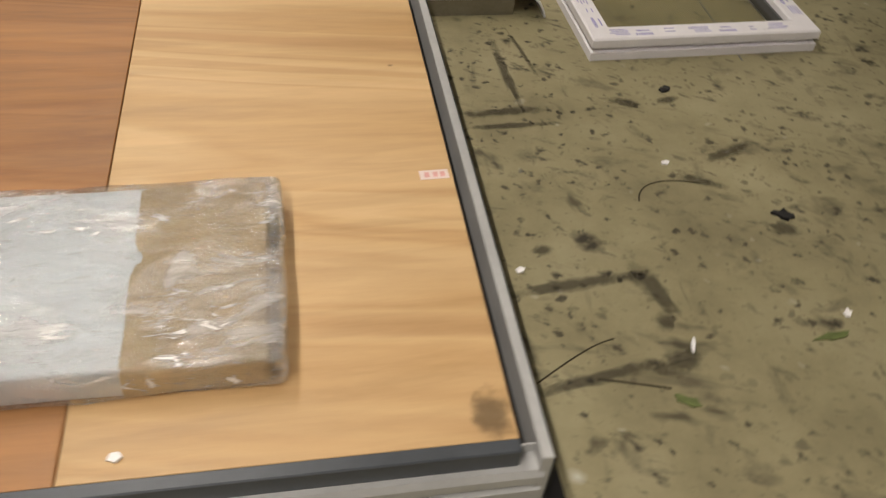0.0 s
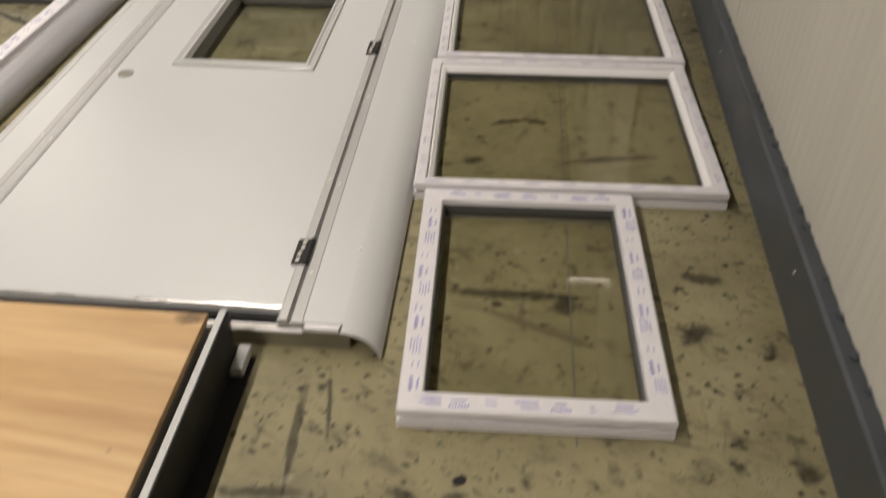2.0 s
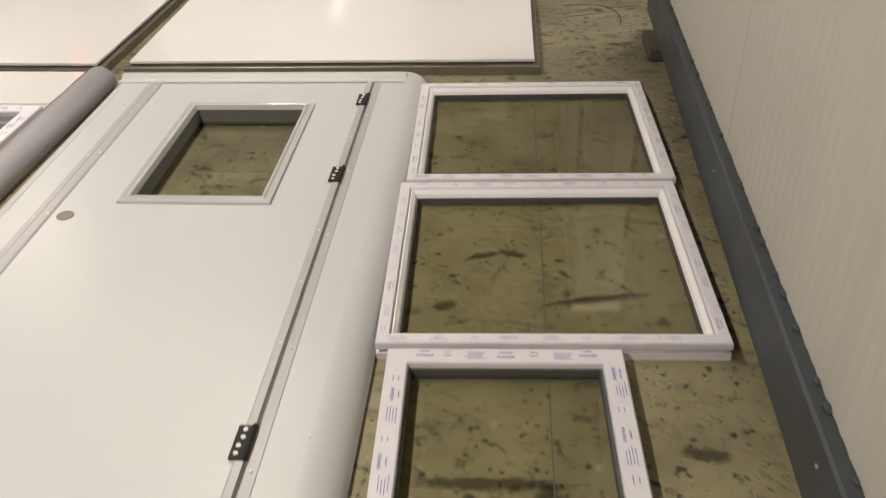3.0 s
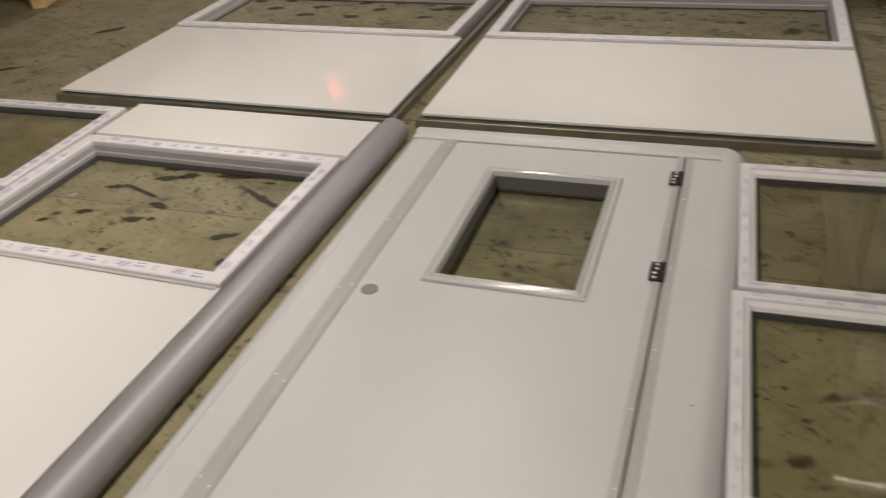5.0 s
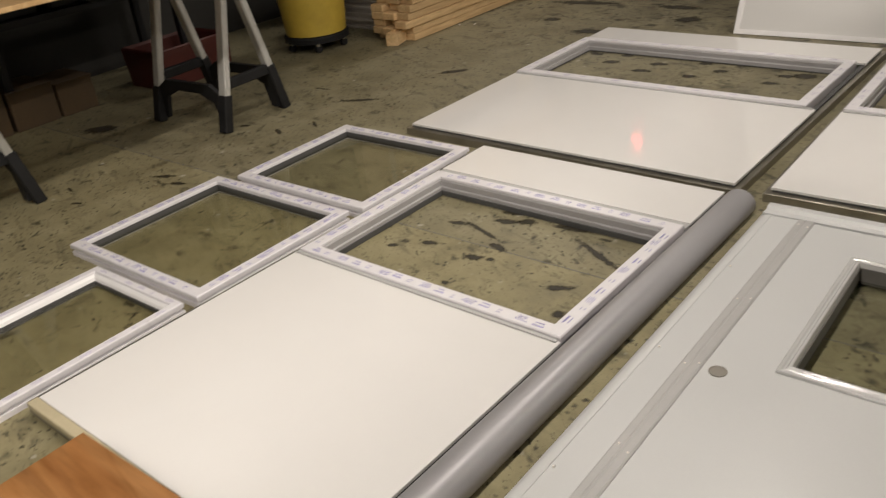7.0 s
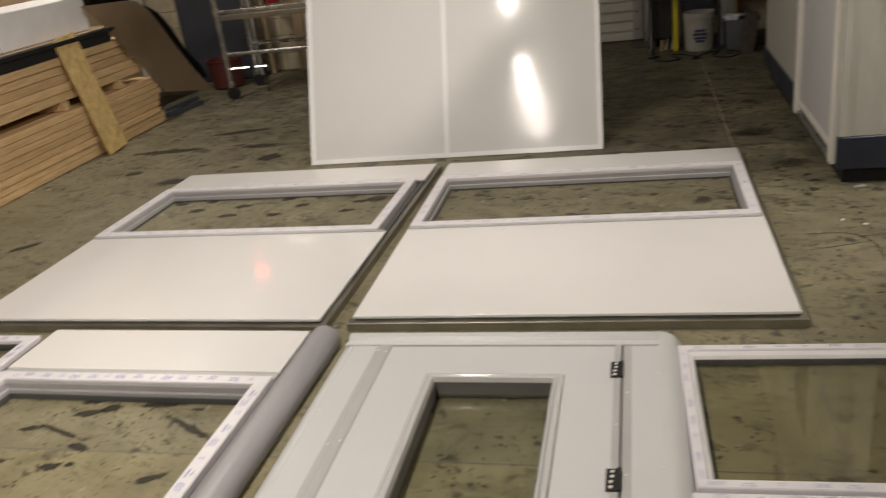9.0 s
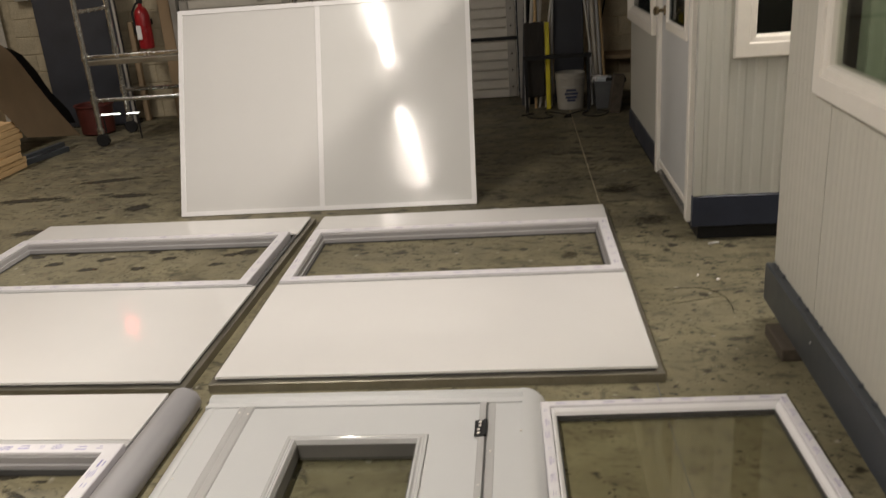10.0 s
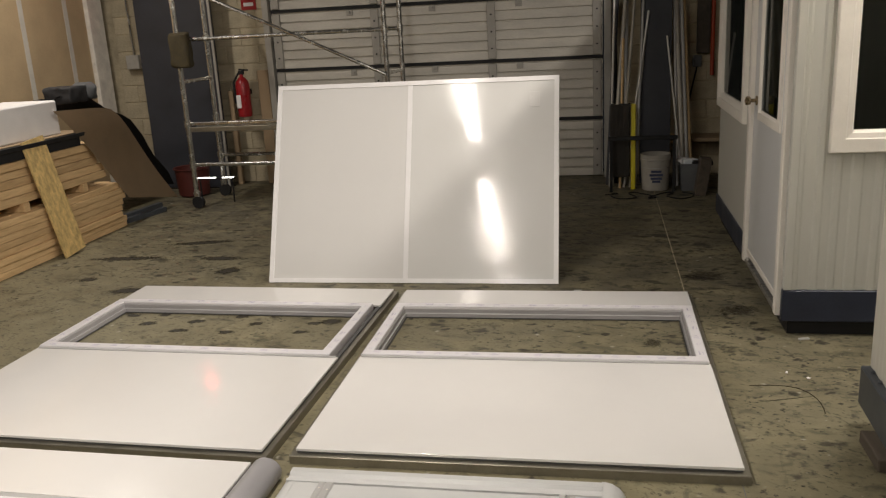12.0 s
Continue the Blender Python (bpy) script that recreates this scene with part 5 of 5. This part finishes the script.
# ---- things against the north wall ----
SP = thing("steel_door", "tall blue-grey steel door leaf standing by the block wall", "steel door")
part("leaf", boxed(-3.70, -2.78, 10.62, 10.68, 0.01, 3.3, 0.006), M_STEELBLUE, SP)
part("edge_strip", boxed(-2.80, -2.772, 10.605, 10.619, 0.01, 3.3, 0.003), M_GSTILE, SP, "worn grey edge strip")
part("handle", tubed((-2.86, 10.57, 1.02), (-2.86, 10.57, 1.16), 0.012), M_BLACK, SP)
part("base_plate", boxed(-3.72, -2.76, 10.60, 10.72, 0.0, 0.012), M_BLACK, SP)
solid("conduit", tubed((-3.95, 10.93, 1.55), (-4.0, 10.93, CEIL), 0.014), M_GALV, "thin metal conduit running up the wall", "conduit")
solid("junction_box", boxed(-4.03, -3.87, 10.86, 10.99, 1.40, 1.56, 0.006), M_GSTILE, "grey electrical box on the wall", "electrical box")
EX = thing("fire_extinguisher", "red fire extinguisher hung on the block wall", "extinguisher", pose(-2.56, 10.78, 0.80))
part("cylinder", lathe([(0.05, 0.0), (0.075, 0.012), (0.08, 0.03), (0.08, 0.36), (0.07, 0.41), (0.04, 0.45), (0.022, 0.46), (0.022, 0.49)], 28), M_RED, EX, "", True)
part("valve", boxed(-0.03, 0.03, -0.02, 0.02, 0.485, 0.53, 0.004), M_BLACK, EX)
part("lever", boxed(-0.085, 0.03, -0.012, 0.012, 0.53, 0.548, 0.003, pose(0, 0, 0, 0, 6, 0)), M_BLACK, EX)
part("hose", tubed((-0.03, -0.02, 0.50), (-0.095, -0.02, 0.40), 0.012), M_BLACK, EX)
part("hose", tubed((-0.095, -0.02, 0.40), (-0.09, -0.03, 0.16), 0.012), M_BLACK, EX)
part("label_plate", boxed(-0.055, 0.0, -0.086, -0.076, 0.11, 0.26, 0.003), M_WHITEBOX, EX, "white label")
part("bracket", boxed(-0.02, 0.02, 0.078, 0.215, 0.25, 0.31), M_BLACK, EX)
sg = thing("extinguisher_sign", "red and white safety sign on the wall", "sign", pose(-2.46, 10.97, 2.02))
part("plate", boxed(-0.09, 0.09, 0, 0.01, -0.02, 0.22), M_RED, sg)
part("white_bar", boxed(-0.06, 0.06, -0.003, 0.0, 0.02, 0.06), M_WHITEBOX, sg)
solid("timber_offcut", boxed(-2.40, -2.27, 10.86, 10.93, 0, 1.32, 0.004), M_CARD, "brown board standing against the wall", "timber")
solid("timber_offcut", boxed(-2.76, -2.70, 10.80, 10.86, 0, 1.1, 0.004), M_CARD, "brown board standing against the wall", "timber")

COL = thing("steel_column", "dark blue-grey steel column in front of the block wall", "column", pose(2.06, 10.55, 0), kind="structure")
part("flange", boxed(-0.15, 0.15, -0.09, -0.07, 0, CEIL, 0.003), M_STEELBLUE, COL)
part("flange", boxed(-0.15, 0.15, 0.07, 0.09, 0, CEIL, 0.003), M_STEELBLUE, COL)
part("web", boxed(-0.01, 0.01, -0.07, 0.07, 0, CEIL), M_STEELBLUE, COL)
POLES = [(1.62, 10.35, 1.82, 10.75, 2.7, 0.020, M_DULLBAR), (1.70, 10.30, 1.90, 10.7, 2.5, 0.014, M_DULLBAR), (1.58, 10.42, 1.73, 10.8, 3.0, 0.022, M_STEELBLUE), (1.86, 10.28, 1.94, 10.44, 2.2, 0.012, M_TRIM), (2.34, 10.32, 2.20, 10.7, 2.9, 0.022, M_DULLBAR), (2.40, 10.34, 2.24, 10.75, 2.6, 0.020, M_TRIM), (2.28, 10.30, 2.22, 10.62, 2.3, 0.012, M_TRIM), (2.38, 10.28, 2.26, 10.66, 2.8, 0.016, M_TRIM), (1.66, 10.5, 1.64, 10.85, 2.8, 0.028, M_BLACK), (1.76, 10.45, 1.78, 10.82, 2.9, 0.018, M_TRIM), (1.60, 10.30, 1.66, 10.6, 2.4, 0.012, M_LEG), (1.74, 10.26, 1.98, 10.42, 1.75, 0.012, M_LEG), (1.80, 10.26, 1.96, 10.43, 1.6, 0.010, M_DULLBAR), (2.33, 10.26, 2.16, 10.42, 1.5, 0.010, M_LEG), (2.42, 10.30, 2.29, 10.7, 2.7, 0.013, M_LUMBER)]
for i, (ax, ay, bx, by, bz, r, mt) in enumerate(POLES):
    solid("pole", tubed((ax, ay, 0.0), (bx, by, bz), r, seg=10), mt, "long metal bar leaning by the column" if mt is not M_LUMBER else "long wooden pole leaning by the column", "pole", group="leaning poles")
BR = thing("push_broom", "dark bristle broom standing head up", "broom", pose(1.70, 10.22, 0))
part("bristles", soft_block(-0.10, 0.10, -0.05, 0.05, 0.12, 0.86, 5, 0.012, 0.02, 7), M_BRISTLE, BR)
part("handle", tubed((0, 0, 0), (0.03, 0.1, 1.5), 0.013), M_LUMBER, BR)
solid("spirit_level", boxed(-0.022, 0.022, -0.012, 0.012, 0, 0.86, 0.003), M_YELLOWTAPE, "yellow bar standing upright against the broom", "level", pose(1.83, 10.16, 0, -3, 0, 0))
BK = thing("bucket", "dirty white plastic pail with printed label", "bucket", pose(2.05, 10.16, 0))
part("pail", lathe([(0.125, 0.0), (0.13, 0.006), (0.146, 0.30), (0.152, 0.305), (0.152, 0.32), (0.147, 0.325), (0.150, 0.36), (0.143, 0.362), (0.120, 0.02)], 32), M_BUCKET, BK, "", True)
part("label_band", lathe([(0.1315, 0.06), (0.1425, 0.235), (0.1422, 0.235), (0.1312, 0.06)], 32), M_LIP, BK)
bm = bmesh.new()
for i, (z, w) in enumerate(((0.20, 0.10), (0.165, 0.13), (0.13, 0.11), (0.10, 0.08))):
    box(bm, -w / 2, w / 2, -0.146, -0.138, z - 0.011, z + 0.011)
part("print_bars", bm, M_PRINT, BK, "dark bars of unreadable print")
part("bail_wire", tubed((-0.155, 0, 0.31), (0.12, -0.11, 0.235), 0.003, seg=6), M_GALV, BK)
TB = thing("storage_tote", "dark grey plastic tote full of odds and ends", "tote", pose(2.42, 10.12, 0))
part("tub", lathe([(0.16, 0.0), (0.175, 0.01), (0.20, 0.26), (0.215, 0.262), (0.215, 0.28), (0.19, 0.275), (0.15, 0.05)], 4), M_GREYBIN, TB)
bpy.data.objects["tub"].rotation_euler = (0, 0, radians(45))
rnd = random.Random(3)
for i in range(6):
    part("rag", soft_block(-0.06, 0.06, -0.05, 0.05, 0, 0.06, 2, 0.014, 0.015, i), (M_WHITEBOX, M_GREYPAPER, M_BLACK)[i % 3], TB, "crumpled rag")
    bpy.data.objects[("rag" if i == 0 else f"rag.{i:03d}")].location = (rnd.uniform(-0.11, 0.11), rnd.uniform(-0.1, 0.06), 0.25)
solid("ledge", boxed(1.9, 2.9, 10.6, 10.98, 0.40, 0.44, 0.004), M_CARD, "dusty plank shelf on the block wall", "shelf")
solid("red_pipe", tubed((2.66, 10.92, 1.06), (2.66, 10.92, CEIL), 0.020), mat("orange_red_pipe", (0.45, 0.06, 0.02), 0.5, 0, 0.15), "orange-red pipe fixed to the block wall", "pipe")
solid("wall_board", boxed(2.50, 2.63, 10.90, 10.97, 1.29, 2.75, 0.004), M_OLDWOOD, "dark brown board fixed upright on the block wall", "board")
sw = thing("wall_switch", "small dark switch box with a hanging cable on the block wall", "switch", pose(2.51, 10.95, 1.21))
part("box", boxed(-0.045, 0.045, -0.03, 0.03, -0.06, 0.06, 0.006), M_GREYBIN, sw)
part("cable", tubed((0.0, 0.0, -0.06), (-0.10, 0.01, -0.55), 0.008, seg=8), M_BLACK, sw)
rest = thing("pipe_rest", "black steel rest rail on two feet before the leaning bars", "rail", pose(0, 10.02, 0))
part("rail", boxed(1.58, 2.25, -0.02, 0.02, 0.52, 0.56, 0.004), M_BLACK, rest)
for fx in (1.61, 2.22):
    part("foot", boxed(fx - 0.015, fx + 0.015, -0.015, 0.015, 0.0, 0.519), M_BLACK, rest)
solid("offcut_block", boxed(-0.05, 0.05, -0.09, 0.09, 0.0, 0.36, 0.006), M_OLDWOOD, "dark timber block standing by the booth", "timber", pose(2.45, 9.85, 0, 0, 8, 0))
cb = bpy.data.curves.new("floor_cable", "CURVE")
cb.dimensions, cb.bevel_depth, cb.bevel_resolution = "3D", 0.006, 2
sp = cb.splines.new("NURBS")
pts = [(1.55 + 0.85 * i / 23 + 0.10 * math.sin(i * 1.3), 9.80 + 0.16 * math.sin(i * 0.9) + 0.05 * math.cos(i * 2.1), 0.008) for i in range(24)]
sp.points.add(len(pts) - 1)
for p, c in zip(sp.points, pts):
    p.co = (*c, 1)
sp.use_endpoint_u = True
cb.materials.append(M_BLACK)
tagged(new("floor_cable", cb), "loose black cable looped on the concrete floor", "cable")

# ---- dark storage corner on the west side ----
RK = thing("storage_rack", "dark steel storage rack against the west wall", "rack", pose(-4.32, 3.6, 0))
for x in (-0.45, 0.10):
    for y in (-1.6, 0.0, 1.35):
        part("upright", boxed(x - 0.025, x + 0.025, y - 0.025, y + 0.025, 0, 2.2), M_BLACK, RK)
for z in (0.62, 1.3, 2.0):
    part("shelf", boxed(-0.48, 0.14, -1.64, 1.38, z, z + 0.04), M_BLACK, RK)
for i, (y, w, h, mt) in enumerate(((3.36, 0.32, 0.27, M_DARKCARD), (3.70, 0.30, 0.25, M_DARKCARD), (4.0, 0.26, 0.22, M_DARKCARD))):
    bxo = thing("cardboard_box", "brown cardboard box, coloured dark for the shade under the rack", "box", pose(-4.36, y, 0), "boxes under the rack")
    part("carton", boxed(-0.16, 0.20, -w / 2, w / 2, 0, h, 0.004), mt, bxo)
    part("lid_flap", boxed(-0.155, 0.204, -w / 2 - 0.004, w / 2 + 0.004, h, h + 0.006, 0.002, pose(0, 0, 0, 0, 0.6, 0)), mt, bxo)
solid("red_crate", ring(-0.22, 0.22, -0.31, 0.31, [(0.015, 0.0), (0.0, 0.24), (0.0, 0.27), (0.010, 0.28), (0.02, 0.26), (0.03, 0.0)]), M_REDBIN, "dusty red plastic crate by the rack", "crate", pose(-4.14, 4.82, 0))
solid("black_bag", soft_block(-0.2, 0.2, -0.3, 0.3, 0, 0.34, 3, 0.03, 0.05, 8), M_FABRIC, "limp black rubbish bag behind the crate", "bag", pose(-4.30, 4.55, 0.66), smooth=True)
for y, h in ((2.4, 0.42), (3.05, 0.5), (3.7, 0.36), (4.3, 0.45)):
    solid("dark_case", boxed(-0.26, 0.12, -0.26, 0.26, 0.66, 0.66 + h, 0.015), M_BLACK, "dark equipment case on the rack shelf", "case", pose(-4.36, y, 0), "cases on the rack")

# ---- marks on the concrete ----
def blot(pts_n, cx, cy, lx, ly, turn, seed, z):
    rnd_ = random.Random(seed)
    bm_ = bmesh.new()
    vs = []
    for i in range(pts_n):
        a = 2 * math.pi * i / pts_n
        k = 1 + rnd_.uniform(-0.35, 0.3)
        u, v = lx * k * math.cos(a), ly * k * math.sin(a)
        vs.append(bm_.verts.new((cx + u * math.cos(turn) - v * math.sin(turn), cy + u * math.sin(turn) + v * math.cos(turn), z)))
    bm_.faces.new(vs)
    return bm_


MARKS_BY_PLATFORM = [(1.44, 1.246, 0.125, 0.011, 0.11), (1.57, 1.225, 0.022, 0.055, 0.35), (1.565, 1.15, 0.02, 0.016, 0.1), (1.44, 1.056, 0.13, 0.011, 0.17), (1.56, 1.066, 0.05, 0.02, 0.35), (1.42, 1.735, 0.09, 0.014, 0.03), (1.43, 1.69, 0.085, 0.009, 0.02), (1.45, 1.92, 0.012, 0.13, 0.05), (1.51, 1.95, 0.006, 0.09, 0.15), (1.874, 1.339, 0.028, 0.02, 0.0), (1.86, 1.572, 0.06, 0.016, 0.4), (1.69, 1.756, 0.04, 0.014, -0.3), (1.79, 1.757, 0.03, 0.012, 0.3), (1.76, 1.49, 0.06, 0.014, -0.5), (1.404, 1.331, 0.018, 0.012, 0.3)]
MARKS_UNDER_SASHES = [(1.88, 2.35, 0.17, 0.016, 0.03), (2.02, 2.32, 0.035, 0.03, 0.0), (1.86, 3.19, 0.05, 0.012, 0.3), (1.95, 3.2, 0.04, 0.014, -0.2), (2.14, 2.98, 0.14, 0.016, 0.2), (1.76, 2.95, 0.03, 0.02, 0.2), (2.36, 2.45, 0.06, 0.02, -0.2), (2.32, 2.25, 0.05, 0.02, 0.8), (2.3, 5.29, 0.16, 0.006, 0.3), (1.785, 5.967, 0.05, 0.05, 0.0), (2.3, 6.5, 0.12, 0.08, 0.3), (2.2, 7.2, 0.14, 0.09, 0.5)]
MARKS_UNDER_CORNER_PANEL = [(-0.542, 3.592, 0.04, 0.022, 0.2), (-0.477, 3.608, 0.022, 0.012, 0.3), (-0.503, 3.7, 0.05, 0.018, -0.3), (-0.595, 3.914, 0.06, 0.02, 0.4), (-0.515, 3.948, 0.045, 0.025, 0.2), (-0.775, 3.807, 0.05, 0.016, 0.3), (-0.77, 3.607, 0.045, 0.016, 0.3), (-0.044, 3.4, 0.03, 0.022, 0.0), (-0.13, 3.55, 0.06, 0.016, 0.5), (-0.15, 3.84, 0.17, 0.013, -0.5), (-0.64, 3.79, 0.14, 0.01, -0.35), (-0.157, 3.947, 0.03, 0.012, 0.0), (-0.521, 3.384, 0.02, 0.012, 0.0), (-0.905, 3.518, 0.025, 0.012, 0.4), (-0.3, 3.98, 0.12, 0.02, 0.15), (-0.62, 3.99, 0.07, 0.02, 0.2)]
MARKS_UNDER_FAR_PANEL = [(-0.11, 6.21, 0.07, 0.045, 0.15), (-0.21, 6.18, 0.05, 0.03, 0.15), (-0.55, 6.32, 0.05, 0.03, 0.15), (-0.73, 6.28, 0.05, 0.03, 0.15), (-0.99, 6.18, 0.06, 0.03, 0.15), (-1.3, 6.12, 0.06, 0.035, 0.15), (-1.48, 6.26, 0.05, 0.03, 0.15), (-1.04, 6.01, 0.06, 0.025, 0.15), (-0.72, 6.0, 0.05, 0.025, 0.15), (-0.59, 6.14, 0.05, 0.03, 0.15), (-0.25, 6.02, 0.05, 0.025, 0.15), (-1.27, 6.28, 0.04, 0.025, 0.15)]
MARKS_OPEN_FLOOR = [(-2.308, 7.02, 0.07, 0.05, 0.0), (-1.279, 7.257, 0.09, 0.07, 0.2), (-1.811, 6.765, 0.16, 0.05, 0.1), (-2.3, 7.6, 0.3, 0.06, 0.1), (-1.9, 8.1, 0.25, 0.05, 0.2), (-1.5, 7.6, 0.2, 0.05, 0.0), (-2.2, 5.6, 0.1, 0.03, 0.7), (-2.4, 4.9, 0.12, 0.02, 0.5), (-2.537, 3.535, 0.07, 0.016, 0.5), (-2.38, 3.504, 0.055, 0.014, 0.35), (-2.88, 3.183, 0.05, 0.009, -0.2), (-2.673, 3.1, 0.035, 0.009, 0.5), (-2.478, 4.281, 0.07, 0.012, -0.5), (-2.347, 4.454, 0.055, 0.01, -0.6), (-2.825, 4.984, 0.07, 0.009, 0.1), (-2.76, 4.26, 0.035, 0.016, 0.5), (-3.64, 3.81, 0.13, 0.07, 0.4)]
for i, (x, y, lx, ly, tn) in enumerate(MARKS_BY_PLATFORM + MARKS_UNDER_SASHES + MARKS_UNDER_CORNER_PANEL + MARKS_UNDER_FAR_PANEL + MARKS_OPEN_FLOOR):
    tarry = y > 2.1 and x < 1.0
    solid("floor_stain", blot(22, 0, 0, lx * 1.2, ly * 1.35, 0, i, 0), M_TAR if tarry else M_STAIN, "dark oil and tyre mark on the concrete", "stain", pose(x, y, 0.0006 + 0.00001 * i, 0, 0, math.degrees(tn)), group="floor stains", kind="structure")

for i, (x, y, lx, ly, tn) in enumerate(SCUFFS):
    solid("scuff_mark", blot(16, 0, 0, lx * 1.3, ly * 1.3, 0, 80 + i, 0), M_SCUFF, "dark smudge on the plywood deck", "stain", pose(x, y, PZ + 0.0006, 0, 0, math.degrees(tn)), group="deck smudges", kind="structure")

solid("plastic_scrap", soft_block(-0.028, 0.028, -0.010, 0.010, 0.001, 0.010, 2, 0.005, 0.003, 31), M_LIP, "crumpled scrap of white plastic on the concrete", "scrap", pose(2.575, 6.045, 0, 0, 0, 8), smooth=True)
solid("plastic_scrap", soft_block(-0.024, 0.024, -0.012, 0.012, 0.001, 0.010, 2, 0.005, 0.003, 33), M_LIP, "crumpled scrap of white plastic on the concrete", "scrap", pose(1.36, 6.83, 0, 0, 0, -8), smooth=True)

def scrap(name, label, x, y, sx, sy, sz, turn, material, seed, z=0.0):
    """A thin torn piece with a ragged outline."""
    rnd_ = random.Random(seed)
    rim = [(sx * k * math.cos(i * math.pi / 5.5), sy * k * math.sin(i * math.pi / 5.5)) for i, k in ((i, rnd_.uniform(0.65, 1.25)) for i in range(11))]
    bm_ = sweep(rim, 0.0, sz, "z")
    for v in bm_.verts:
        if v.co.z > 0:
            v.co.z += rnd_.uniform(-0.4, 0.4) * sz
    solid(name, bm_, material, label, "scrap", pose(x, y, z + 0.0009, 0, 0, turn))


for x, y, a in ((1.350, 1.284, 20), (1.889, 1.133, 60), (1.708, 1.546, 0), (2.486, 5.538, 10), (2.40, 5.60, 70), (-2.97, 6.68, 0), (-2.85, 6.73, 20)):
    scrap("paint_chip", "pale chip of paint on the concrete", x, y, 0.009, 0.006, 0.004, a, M_WHITEBOX, int(x * 100))
scrap("paint_chip", "pale chip of paint on the plywood deck", 0.755, 0.904, 0.008, 0.006, 0.003, 30, M_WHITEBOX, 5, PZ)
scrap("plastic_sliver", "thin bent sliver of white plastic on the concrete", 1.594, 1.096, 0.003, 0.017, 0.005, -18, M_WHITEBOX, 6)
scrap("green_scrap", "strip of olive green tape stuck to the concrete", 1.547, 0.994, 0.026, 0.010, 0.002, -32, M_GREEN, 7)
scrap("green_scrap", "strip of olive green tape stuck to the concrete", 1.840, 1.090, 0.034, 0.008, 0.002, 4, M_GREEN, 8)
scrap("rubber_chip", "black chip of rubber on the concrete", 1.888, 1.377, 0.022, 0.014, 0.005, -30, M_BLACK, 9)
scrap("rubber_chip", "black chip of rubber on the concrete", 1.984, 1.095, 0.022, 0.008, 0.004, 6, M_BLACK, 10)
scrap("rubber_chip", "black chip of rubber on the concrete", 1.797, 1.796, 0.016, 0.010, 0.004, 15, M_BLACK, 12)


def scratch(pts, r):
    """A thin dark line drawn over the slab."""
    cu = bpy.data.curves.new("scratch", "CURVE")
    cu.dimensions, cu.bevel_depth, cu.bevel_resolution = "3D", r, 1
    line = cu.splines.new("NURBS")
    line.points.add(len(pts) - 1)
    for p, (px, py) in zip(line.points, pts):
        p.co = (px, py, 0.0, 1)
    line.use_endpoint_u = True
    cu.materials.append(M_SOOT)
    tagged(new("scratch", cu), "thin dark scratch in the concrete", "scratch", "floor scratches", "structure")


scratch([(1.325, 1.053), (1.383, 1.088), (1.43, 1.118), (1.47, 1.124)], 0.0016)
scratch([(1.62, 1.44), (1.63, 1.50), (1.70, 1.505), (1.76, 1.48)], 0.0016)
scratch([(2.20, 5.44), (2.36, 5.46), (2.45, 5.42), (2.49, 5.28), (2.47, 5.16)], 0.0022)
scratch([(1.42, 1.05), (1.48, 1.035), (1.53, 1.02)], 0.0020)

# ---- blocks of the north wall ----
block = mesh_of("block", boxed(0.005, 0.395, 0, 0.03, 0.005, 0.195, 0.004), M_BLOCK)
half = mesh_of("block", boxed(0.005, 0.195, 0, 0.03, 0.005, 0.195, 0.004), M_BLOCK)
for lo, hi in ((-4.2, GX0), (GX1 + 0.07, 3.15)):
    for r in range(13):
        x = lo - (0.2 if r % 2 else 0)
        while x < hi - 0.1:
            whole = x >= lo and x + 0.4 <= hi + 0.001
            if whole or x + 0.2 <= hi + 0.001:
                o = new("block", block if whole else half)
                o.location, o.parent = (x if whole or x >= lo else x + 0.2, YN - 0.018, r * 0.2), wall_n
            x += 0.4
